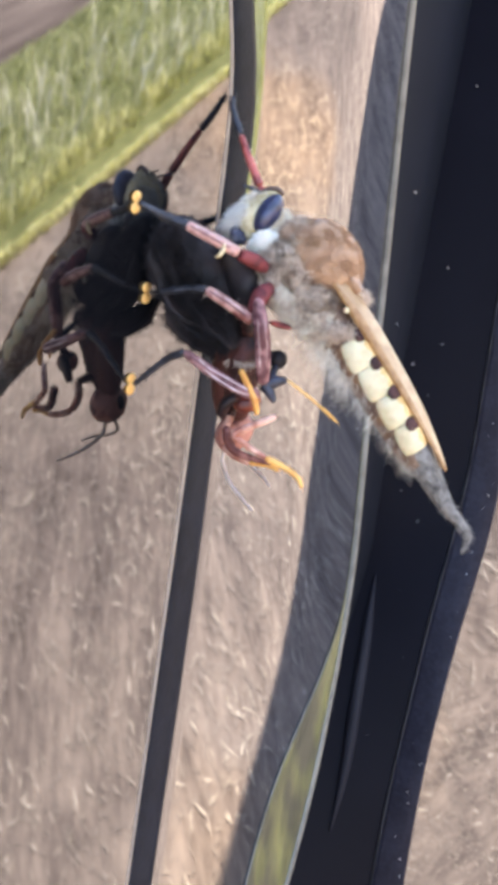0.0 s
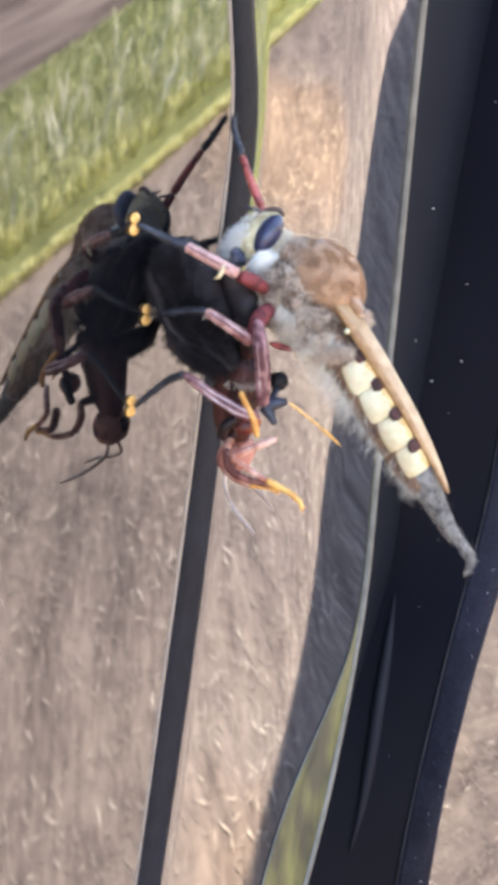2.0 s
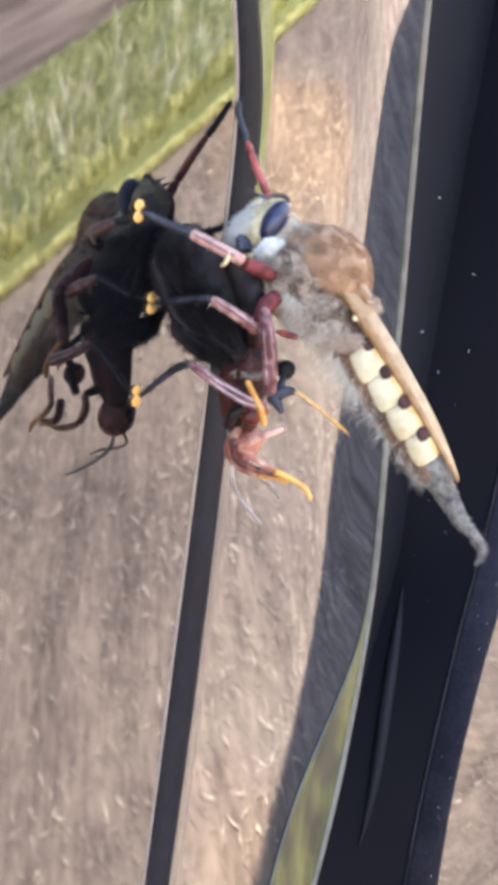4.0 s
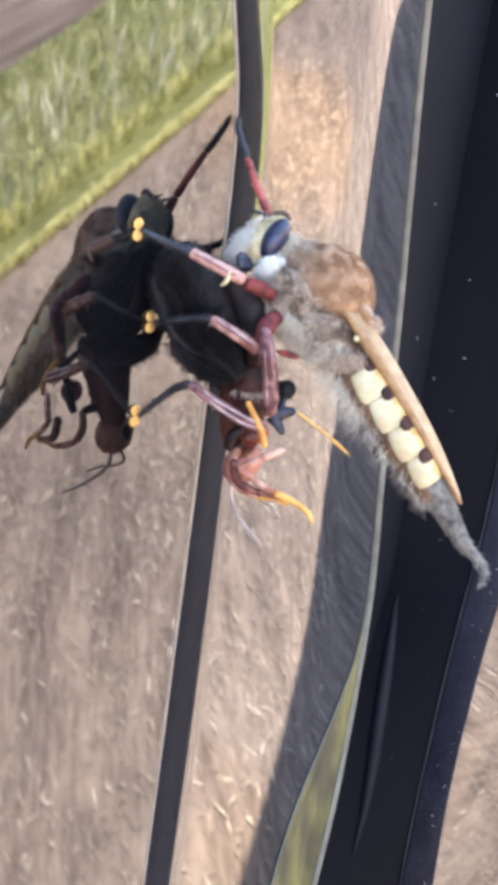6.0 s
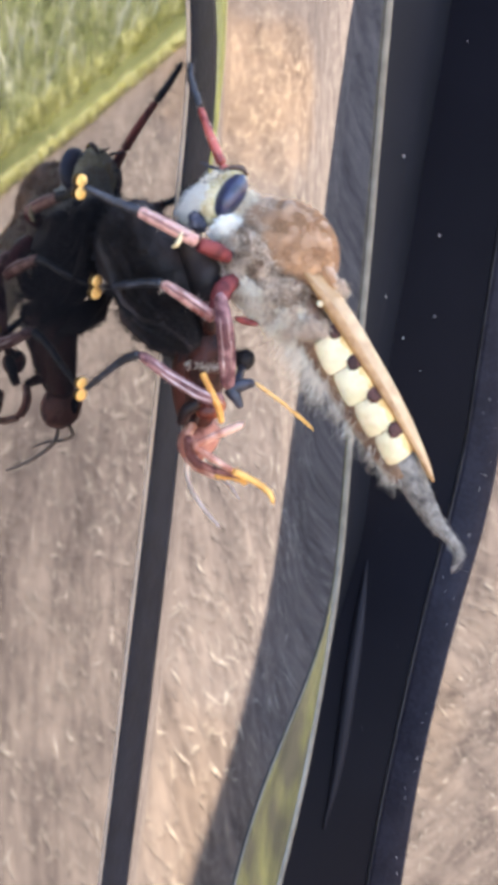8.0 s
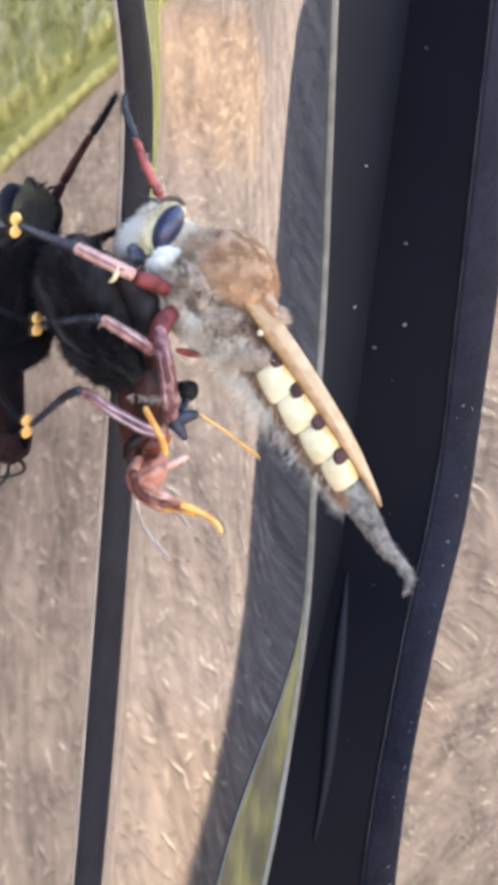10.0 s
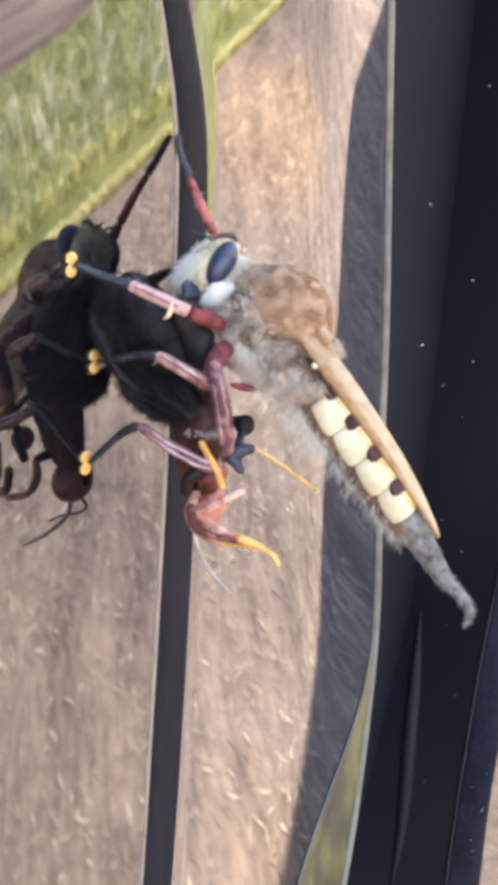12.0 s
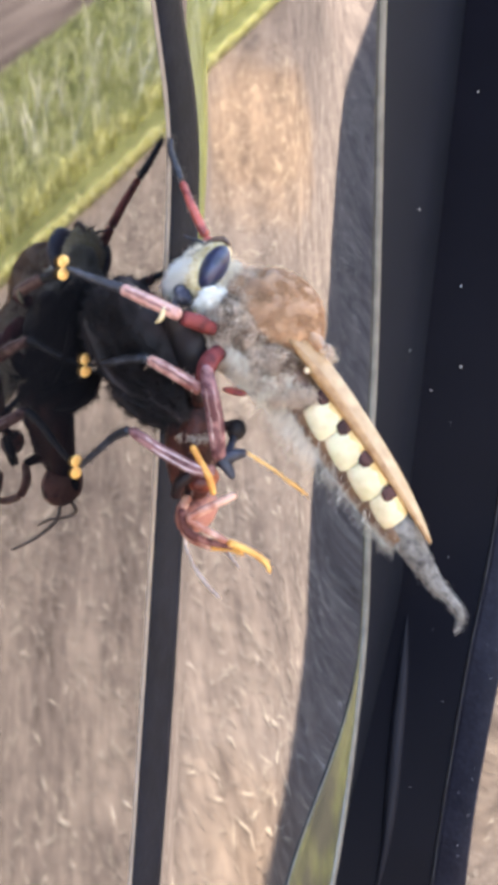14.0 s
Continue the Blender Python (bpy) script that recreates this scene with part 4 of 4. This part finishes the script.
def make_leg(points, mats, pads=True, label=""):
    """points: limb joints (x, y, z, radius) in groups: thigh, shin, foot."""
    names = ("femur", "tibia", "tarsus")
    leg = None
    for name, row, m in zip(names, points, mats):
        bm = bmesh.new()
        if name == "tarsus":
            row = spline(row, 16)
            row = [(*q[:3], q[3] * (1.0 if k % 3 else 1.15)) for k, q in enumerate(row)]
        tube(bm, row, 16, 26, ridges=0.1 if m is FEMUR else 0.0)
        if leg is None:
            leg = fly_part("leg", bm, m, label=label)
            leg_part = leg
        else:
            leg_part = fly_part(name, bm, m, leg)
        if m in (TIBIA, SALMON):
            line = spline(row, 14)
            axis = (Vector(line[-1][:3]) - Vector(line[0][:3])).normalized()
            u = (SIDEWAYS - axis * SIDEWAYS.dot(axis)).normalized()
            v = axis.cross(u)
            # The pale lines are highlights put into colour, along the SIDEWAYS face.
            for turn, shade, i0, i1 in ((-0.95, DARK_STRIPE, 1, 12), (-0.45, PALE_GLINT, 1, 11), (0.0, DARK_STRIPE, 2, 13), (0.5, PALE_GLINT, 2, 12), (1.0, DARK_STRIPE, 1, 13))[2 if m is SALMON else 0:4 if m is SALMON else 5]:
                bm = bmesh.new()
                tube(bm, [(*(Vector(q[:3]) + (u * math.cos(turn) + v * math.sin(turn)) * q[3] * 0.94 + v * random.gauss(0, 0.03)), random.uniform(0.05, 0.09)) for q in line[i0:i1]], 6)
                fly_part("stripe", bm, shade, leg, "pale lilac line painted as a highlight" if shade is PALE_GLINT else "dark violet stripe")
        bm = bmesh.new()
        pts = spline(row, 40)
        for _ in range(240 if name == "tarsus" else 70):
            q = random.choice(pts)
            out = Vector((random.gauss(0, 1), random.gauss(0, 1), random.gauss(0, 1))).normalized()
            hair(bm, Vector(q[:3]) + out * q[3] * 0.8, out + Vector(pts[-1][:3]) * 0.02, random.uniform(0.2, 0.55), 0.017)
        fly_part("bristles", bm, BLACK_HAIR if name != "tibia" else GREY_HAIR, leg, kind="stuff")
    if pads:
        end = Vector(points[-1][-1][:3])
        for o in (0.4, -0.4):
            bm = bmesh.new()
            blob(bm, end + Vector((-0.19, -0.15, o)), (0.12, 0, 0), (0, 0.55, 0), (0, 0, 0.42), 3)
            fly_part("foot_pad", bm, PAD, leg, "yellow foot pad")
    return leg


NEAR = (FEMUR, SALMON, TARSUS)
make_leg([[(8.1, -2.4, 2.3, 0.4), (7.7, -3.5, 2.8, 0.55), (7.1, -4.6, 3.2, 0.46)],
          [(7.1, -4.7, 3.3, 0.42), (5.2, -5.5, 4.1, 0.44), (3.3, -6.1, 4.8, 0.38)],
          [(3.4, -6.1, 4.8, 0.33), (2.2, -6.5, 5.1, 0.28), (1.2, -7.2, 5.5, 0.24), (0.32, -7.95, 5.95, 0.18)]], NEAR, label="front leg, red and dusty pink with black foot")
make_leg([[(8.7, -2.4, 1.0, 0.5), (8.6, -3.6, 0.4, 0.66), (8.8, -4.5, -0.9, 0.56)],
          [(8.9, -4.7, -1.3, 0.42), (7.2, -5.2, -0.4, 0.42), (5.2, -5.5, 0.4, 0.36)],
          [(5.2, -5.5, 0.4, 0.33), (4.0, -5.7, 0.3, 0.28), (2.4, -5.9, -0.1, 0.24), (0.32, -5.5, -0.6, 0.18)]], NEAR, label="middle leg, red and dusty pink with black foot")
make_leg([[(8.9, -4.4, 0.3, 0.4), (9.7, -4.85, -1.4, 0.54), (9.8, -4.45, -2.9, 0.57), (9.8, -4.1, -4.3, 0.54), (9.8, -3.8, -5.8, 0.44)],
          [(9.8, -4.4, -6.4, 0.36), (9.4, -5.4, -6.3, 0.42), (7.0, -6.0, -5.4, 0.4), (4.5, -6.4, -4.2, 0.34)],
          [(4.5, -6.4, -4.2, 0.3), (3.2, -6.4, -4.9, 0.26), (1.9, -6.4, -6.0, 0.22), (0.32, -6.3, -7.4, 0.18)]], (TIBIA, TIBIA, TARSUS), label="hind leg, dusty violet-pink with black foot")
make_leg([[(7.2, 1.0, 4.8, 0.5), (5.4, 1.9, 6.2, 0.45), (4.2, 1.9, 7.9, 0.32)],
          [(4.2, 1.9, 7.9, 0.34), (3.05, 1.85, 9.75, 0.3), (1.96, 1.98, 11.5, 0.24)],
          [(1.96, 1.98, 11.5, 0.26), (1.33, 2.08, 12.5, 0.24), (0.8, 2.2, 13.5, 0.2), (0.6, 2.5, 14.3, 0.15)]], (RED_LEG, RED_LEG, TARSUS), pads=False, label="far front leg, bright red with black foot")
make_leg([[(9.2, 1.6, 1.6, 0.6), (7.0, 3.6, 2.0, 0.65), (5.2, 4.6, 2.8, 0.5)],
          [(5.2, 4.6, 2.8, 0.45), (3.6, 4.6, 3.6, 0.42), (2.0, 4.4, 4.4, 0.36)],
          [(2.0, 4.4, 4.4, 0.26), (1.3, 4.8, 4.8, 0.22), (0.9, 5.2, 5.2, 0.2), (0.6, 5.6, 5.6, 0.15)]], NEAR, pads=False, label="far middle leg against the seam strip")


bm = bmesh.new()
tube(bm, [(6.3, -5.4, 3.9, 0.12), (6.2, -5.5, 3.4, 0.17), (6.0, -5.5, 3.0, 0.15), (5.7, -5.6, 2.8, 0.06)], 8)
fly_part("palp", bm, FACE, label="small pale hooked mouthpart")


# The wasp, held head down between the fly and the panel.
WB = (7.0, -3.0, -4.0)
wasp = thing("wasp", WB)
tagged(wasp, "limp brick-red wasp with sooty wings held by the fly", "wasp")


def wasp_part(name, bm, material, parent=None, label="", **kw):
    return part(name, mm(bm, WB), material, parent or wasp, label, **kw)


def make_wasp():
    bm = bmesh.new()
    blob(bm, (6.2, -0.9, -10.4), (1.3, 0.4, 0.2), (-0.4, 1.7, 0.1), (0, 0.2, 1.5), 4, 0.06)
    head = wasp_part("head", bm, WASP_FACE, label="brick-red wasp head")
    bm = bmesh.new()
    blob(bm, (5.2, -0.8, -10.3), (0.4, 0.15, 0.1), (-0.1, 0.6, 0.0), (0, 0.1, 0.75), 3)
    wasp_part("eye", bm, WASP_BLACK, head)
    bm = bmesh.new()
    blob(bm, (8.6, -3.7, -7.3), (0.95, 0.3, 0.1), (-0.2, 0.9, 0.1), (0, 0.1, 0.85), 3, 0.05)
    wasp_part("coxa", bm, WASP_BRIGHT, label="shiny orange-red leg base")
    bm = bmesh.new()
    tube(bm, [(6.3, -1.2, -9.2, 0.8), (6.5, -1.6, -8.0, 1.2), (6.8, -2.0, -6.4, 1.35), (7.1, -2.3, -4.6, 1.4), (7.0, -2.3, -3.0, 1.1), (6.6, -2.1, -2.2, 0.6)], 18)
    for v in bm.verts:
        v.co += Vector((0.16, -0.1, 0.02)) * noise.noise(v.co * 1.3) + Vector((0.14, -0.16, 0.05)) * noise.noise(v.co * 3.1)
    thorax = wasp_part("thorax", bm, WASP_RED, label="reddish brown thorax")
    bm = bmesh.new()
    tube(bm, [(6.2, -1.9, -2.6, 0.7), (5.9, -2.0, -4.2, 1.3), (5.8, -1.9, -6.4, 1.35), (5.8, -1.5, -8.4, 1.1), (5.9, -1.0, -9.6, 0.6)], 16)
    wasp_part("breast", bm, WASP_RED, thorax, "dark underside of the thorax")
    bm = bmesh.new()
    tube(bm, [(6.4, -2.0, -3.0, 0.9), (5.2, -2.3, -1.4, 1.7), (3.9, -2.8, 0.2, 2.1), (2.7, -3.3, 1.9, 2.1), (1.9, -3.8, 3.5, 1.6), (1.3, -4.2, 5.0, 0.6)], 16)
    wasp_part("abdomen", bm, WASP_BLACK, label="sooty black abdomen")
    for row, wide in (([(7.2, -3.8, -3.6), (5.6, -4.2, -1.6), (3.7, -4.6, 0.6), (1.9, -5.0, 2.8), (0.7, -5.2, 4.4)], 3.0),
                      ([(6.8, -1.2, -3.2), (5.0, -1.4, -1.0), (3.0, -1.9, 1.4), (1.4, -2.6, 3.4), (0.6, -3.2, 5.2)], 3.2),
                      ([(6.8, -2.8, -3.8), (5.2, -3.4, -2.0), (3.2, -3.9, 0.2), (1.5, -4.5, 2.4), (0.4, -5.0, 4.6)], 3.5),
                      ([(4.4, -4.0, -2.2), (3.4, -4.6, -1.4), (2.4, -5.0, -0.2), (1.4, -5.4, 1.6), (0.6, -5.8, 3.6)], 2.6),
                      ([(6.4, -2.6, -3.8), (4.6, -2.4, -3.7), (2.8, -2.3, -3.2), (1.4, -2.4, -2.2), (0.4, -2.8, -1.0)], 2.9),
                      ([(6.4, -3.2, -3.6), (4.8, -4.0, -2.6), (2.9, -4.8, -1.0), (1.4, -5.2, 1.4), (0.5, -5.6, 3.4)], 2.4)):
        bm = bmesh.new()
        pts = spline(row, 18)
        rows = []
        for i, p in enumerate(pts):
            u = i / 17
            a = (Vector(pts[min(i + 1, 17)]) - Vector(pts[max(i - 1, 0)])).normalized()
            v = a.cross(Vector((0.75, -0.6, 0.2))).normalized()
            wd = wide * (0.25 + 0.75 * math.sin(math.pi * min(1, 0.05 + u * 0.75))) * (1 if u < 0.85 else math.sqrt(max(0.02, 1 - ((u - 0.85) / 0.15) ** 2))) * (1 + 0.22 * noise.noise(Vector((u * 7, wide, 3))))
            rows.append([Vector(p) + v * wd * (k / 6 - 0.5) + Vector((0.75, -0.6, 0.2)) * 0.5 * noise.noise(Vector((k * 0.35, u * 3, wide))) for k in range(7)])
        sheet(bm, rows)
        bmesh.ops.recalc_face_normals(bm, faces=bm.faces)
        bmesh.ops.solidify(bm, geom=bm.faces[:], thickness=0.05)
        wing = wasp_part("wing", bm, SMOKY, label="smoky black crumpled wing")
        bm = bmesh.new()
        for _ in range(420):
            i = random.randrange(17)
            a, b = rows[i], rows[i + 1]
            edge, inner = random.choice(((0, 1), (6, 5)))
            root = a[edge].lerp(b[edge], random.random())
            out = (a[edge] - a[inner]).normalized() + (b[edge] - a[edge]).normalized() * random.uniform(0, 1.2)
            hair(bm, root, out + Vector((random.gauss(0, 0.4), random.gauss(0, 0.4), random.gauss(0, 0.4))), random.uniform(0.15, 0.75), 0.028, 0.4)
        wasp_part("fringe", bm, SOOT, wing, "ragged sooty fringe", kind="stuff")
    bm = bmesh.new()
    tube(bm, [(6.9, -2.6, -2.6, 0.5), (7.1, -2.5, -1.2, 1.0), (6.7, -2.6, 0.6, 1.2), (5.9, -3.0, 2.2, 1.0), (5.0, -3.5, 3.4, 0.45)], 14)
    for v in bm.verts:
        v.co += Vector((0.3, -0.3, 0.1)) * noise.noise(v.co * 0.9)
    wasp_part("wing_root", bm, WASP_BLACK, label="dark folded wing root under the fly")
    bm = bmesh.new()
    for _ in range(2600):
        p = Vector((random.uniform(1.0, 6.6), 0, 0))
        u = min(0.75, (6.6 - p.x) / 4.4)
        c = Vector((p.x, -2.0 - 2.0 * u, -3.4 + 8.0 * u))
        out = Vector((random.gauss(0, 1), random.gauss(0, 1), random.gauss(0, 1))).normalized()
        hair(bm, c + out * 1.7, out + Vector((-0.5, -0.3, 0.2)), random.uniform(0.3, 0.8), 0.024)
    for _ in range(3600):
        u = random.random() ** 0.8
        c = Vector((6.4 - 5.6 * u, -3.4 - 1.4 * u, -3.2 + 6.6 * u))
        out = Vector((random.gauss(0.4, 1), random.gauss(-0.6, 1), random.gauss(0, 1))).normalized()
        hair(bm, c + out * (1.6 - 0.5 * u), out + Vector((-0.3, -0.3, 0.3)), random.uniform(0.3, 1.3), 0.026, 0.6)
    for _ in range(700):
        u = random.random()
        c = Vector((6.4 + 0.7 * u, -1.4 - u, -8.6 + 5.6 * u))
        out = Vector((random.gauss(0.3, 1), random.gauss(-0.5, 1), random.gauss(0, 1))).normalized()
        hair(bm, c + out * 1.3, out + Vector((0, 0, -0.5)), random.uniform(0.2, 0.6), 0.016)
    wasp_part("black_fuzz", bm, SOOT, label="sooty fuzz", kind="stuff")
    for name, m, row, lab in (
            ("antenna", ORANGE, [(8.7, -5.3, -4.8, 0.22), (9.4, -5.4, -5.6, 0.22), (10.2, -5.3, -6.8, 0.24), (10.4, -5.1, -7.8, 0.2)], "bright orange antenna"),
            ("thigh", WASP_PALE, [(11.2, -3.7, -7.9, 0.22), (10.0, -4.9, -8.7, 0.28), (8.9, -5.9, -9.5, 0.25)], "pinkish thigh"),
            ("shin", WASP_PALE, [(8.9, -5.9, -9.5, 0.22), (10.0, -5.2, -10.2, 0.24), (11.2, -4.5, -10.9, 0.22)], "pinkish orange shin"),
            ("foot", ORANGE, [(11.2, -4.5, -10.9, 0.26), (12.4, -3.8, -11.4, 0.22), (13.4, -3.4, -12.0, 0.2), (13.8, -3.3, -12.7, 0.12)], "bright orange foot"),
            ("shin", WASP_FACE, [(8.2, -5.5, -9.0, 0.36), (8.6, -5.4, -10.4, 0.34), (9.6, -4.9, -11.0, 0.28), (11.6, -4.2, -11.3, 0.16)], "red folded shin"),
            ("foot", PAD, [(10.9, -2.2, -5.4, 0.1), (12.4, -1.0, -6.6, 0.11), (13.0, -0.65, -7.1, 0.08), (13.4, -0.4, -7.4, 0.15), (14.2, 0.3, -8.2, 0.07)], "thin orange foot"),
            ("claw_joint", JOINT, [(9.8, -3.4, -6.1, 0.5), (10.3, -3.1, -5.6, 0.46), (10.9, -2.3, -5.4, 0.26)], "blue-black joint"),
            ("claw_joint", JOINT, [(9.7, -3.5, -5.8, 0.5), (10.2, -3.4, -6.3, 0.42), (10.7, -3.3, -7.0, 0.2)], "blue-black joint"),
            ("feeler", GREY_FEELER, [(5.9, -1.5, -11.4, 0.16), (6.0, -1.73, -12.72, 0.16), (7.0, -2.25, -13.82, 0.14), (8.4, -2.65, -14.73, 0.13), (9.8, -2.98, -15.42, 0.08)], "thin grey feeler"),
            ("feeler", GREY_FEELER, [(5.9, -0.6, -11.4, 0.15), (6.2, 0.6, -12.6, 0.14), (7.2, 0.78, -13.25, 0.13), (8.4, 0.24, -13.52, 0.12), (9.5, -0.27, -14.07, 0.07)], "thin grey feeler"),
            ("thigh", WASP_PALE, [(7.4, -3.6, -8.6, 0.3), (7.0, -3.9, -9.8, 0.34), (7.4, -4.2, -10.9, 0.3)], "pale folded thigh"),
            ("shin", WASP_PALE, [(7.4, -4.2, -10.9, 0.26), (8.4, -4.4, -11.3, 0.26), (9.8, -4.3, -11.6, 0.22)], "pale folded shin"),
            ("foot", ORANGE, [(9.8, -4.3, -11.6, 0.2), (11.0, -4.0, -11.5, 0.18), (12.0, -3.8, -11.7, 0.16)], "orange foot"),
            ("thigh", WASP_RED, [(8.4, -4.6, -6.8, 0.4), (7.6, -5.0, -7.6, 0.42), (7.2, -4.8, -8.6, 0.34)], "dark red thigh"),
            ("thigh", WASP_RED, [(7.2, -2.0, -4.4, 0.4), (8.4, -1.4, -4.2, 0.36), (9.4, -1.4, -3.9, 0.4)], "dark red upper leg"),
            ("thigh", WASP_RED, [(6.6, -2.0, -8.2, 0.4), (7.0, -3.0, -8.4, 0.36), (7.4, -3.7, -8.7, 0.3)], "dark red upper leg"),
            ("thigh", WASP_RED, [(8.3, -3.4, -7.0, 0.5), (8.4, -4.2, -6.8, 0.4), (8.6, -5.2, -5.2, 0.25)], "dark red upper leg"),
            ("shin", JOINT, [(9.5, -1.6, -4.5, 0.34), (9.8, -2.4, -5.0, 0.26), (10.1, -3.1, -5.6, 0.4)], "black lower leg"),
            ("thigh", WASP_RED, [(7.6, -3.0, -2.6, 0.5), (7.9, -4.0, -1.4, 0.45), (7.8, -4.3, -0.4, 0.36)], "red thigh")):
        bm = bmesh.new()
        tube(bm, row, 8, jag=0.05)
        limb = wasp_part(name, bm, m, label=lab)
        if name in ("thigh", "shin", "foot"):
            bm = bmesh.new()
            line = spline(row, 30)
            for _ in range(70):
                q = random.choice(line)
                out = Vector((random.gauss(0, 1), random.gauss(0, 1), random.gauss(0, 1))).normalized()
                hair(bm, Vector(q[:3]) + out * q[3] * 0.8, out + (Vector(line[-1][:3]) - Vector(line[0][:3])).normalized(), random.uniform(0.12, 0.35), 0.014)
            wasp_part("bristles", bm, m, limb, kind="stuff")
    bm = bmesh.new()
    for _ in range(260):
        out = Vector((random.gauss(0.6, 0.6), random.gauss(-0.8, 0.5), random.gauss(0, 0.5))).normalized()
        hair(bm, Vector((7.1, -2.3, -4.7)) + Vector((out.x * 1.45, out.y * 1.45, out.z * 0.5)), out + Vector((0, 0, -0.6)), random.uniform(0.2, 0.5), 0.022)
    wasp_part("waist_tuft", bm, GREY_HAIR, label="pale tuft at the waist", kind="stuff")
    bm = bmesh.new()
    blob(bm, (9.55, -1.5, -4.2), (0.62, 0.1, 0.0), (0, 0.6, 0.1), (0, 0, 0.72), 3, 0.08)
    wasp_part("knob", bm, WASP_BLACK, label="round black joint")
    bm = bmesh.new()
    blob(bm, (9.6, -1.9, -1.6), (0.85, 0.25, -0.1), (0, 0.3, 0), (0, 0, 0.25), 3)
    wasp_part("mouthpart", bm, RED_LEG)


make_wasp()


def motions():
    """The fly and its prey hold still; only the camera drifts."""


motions()
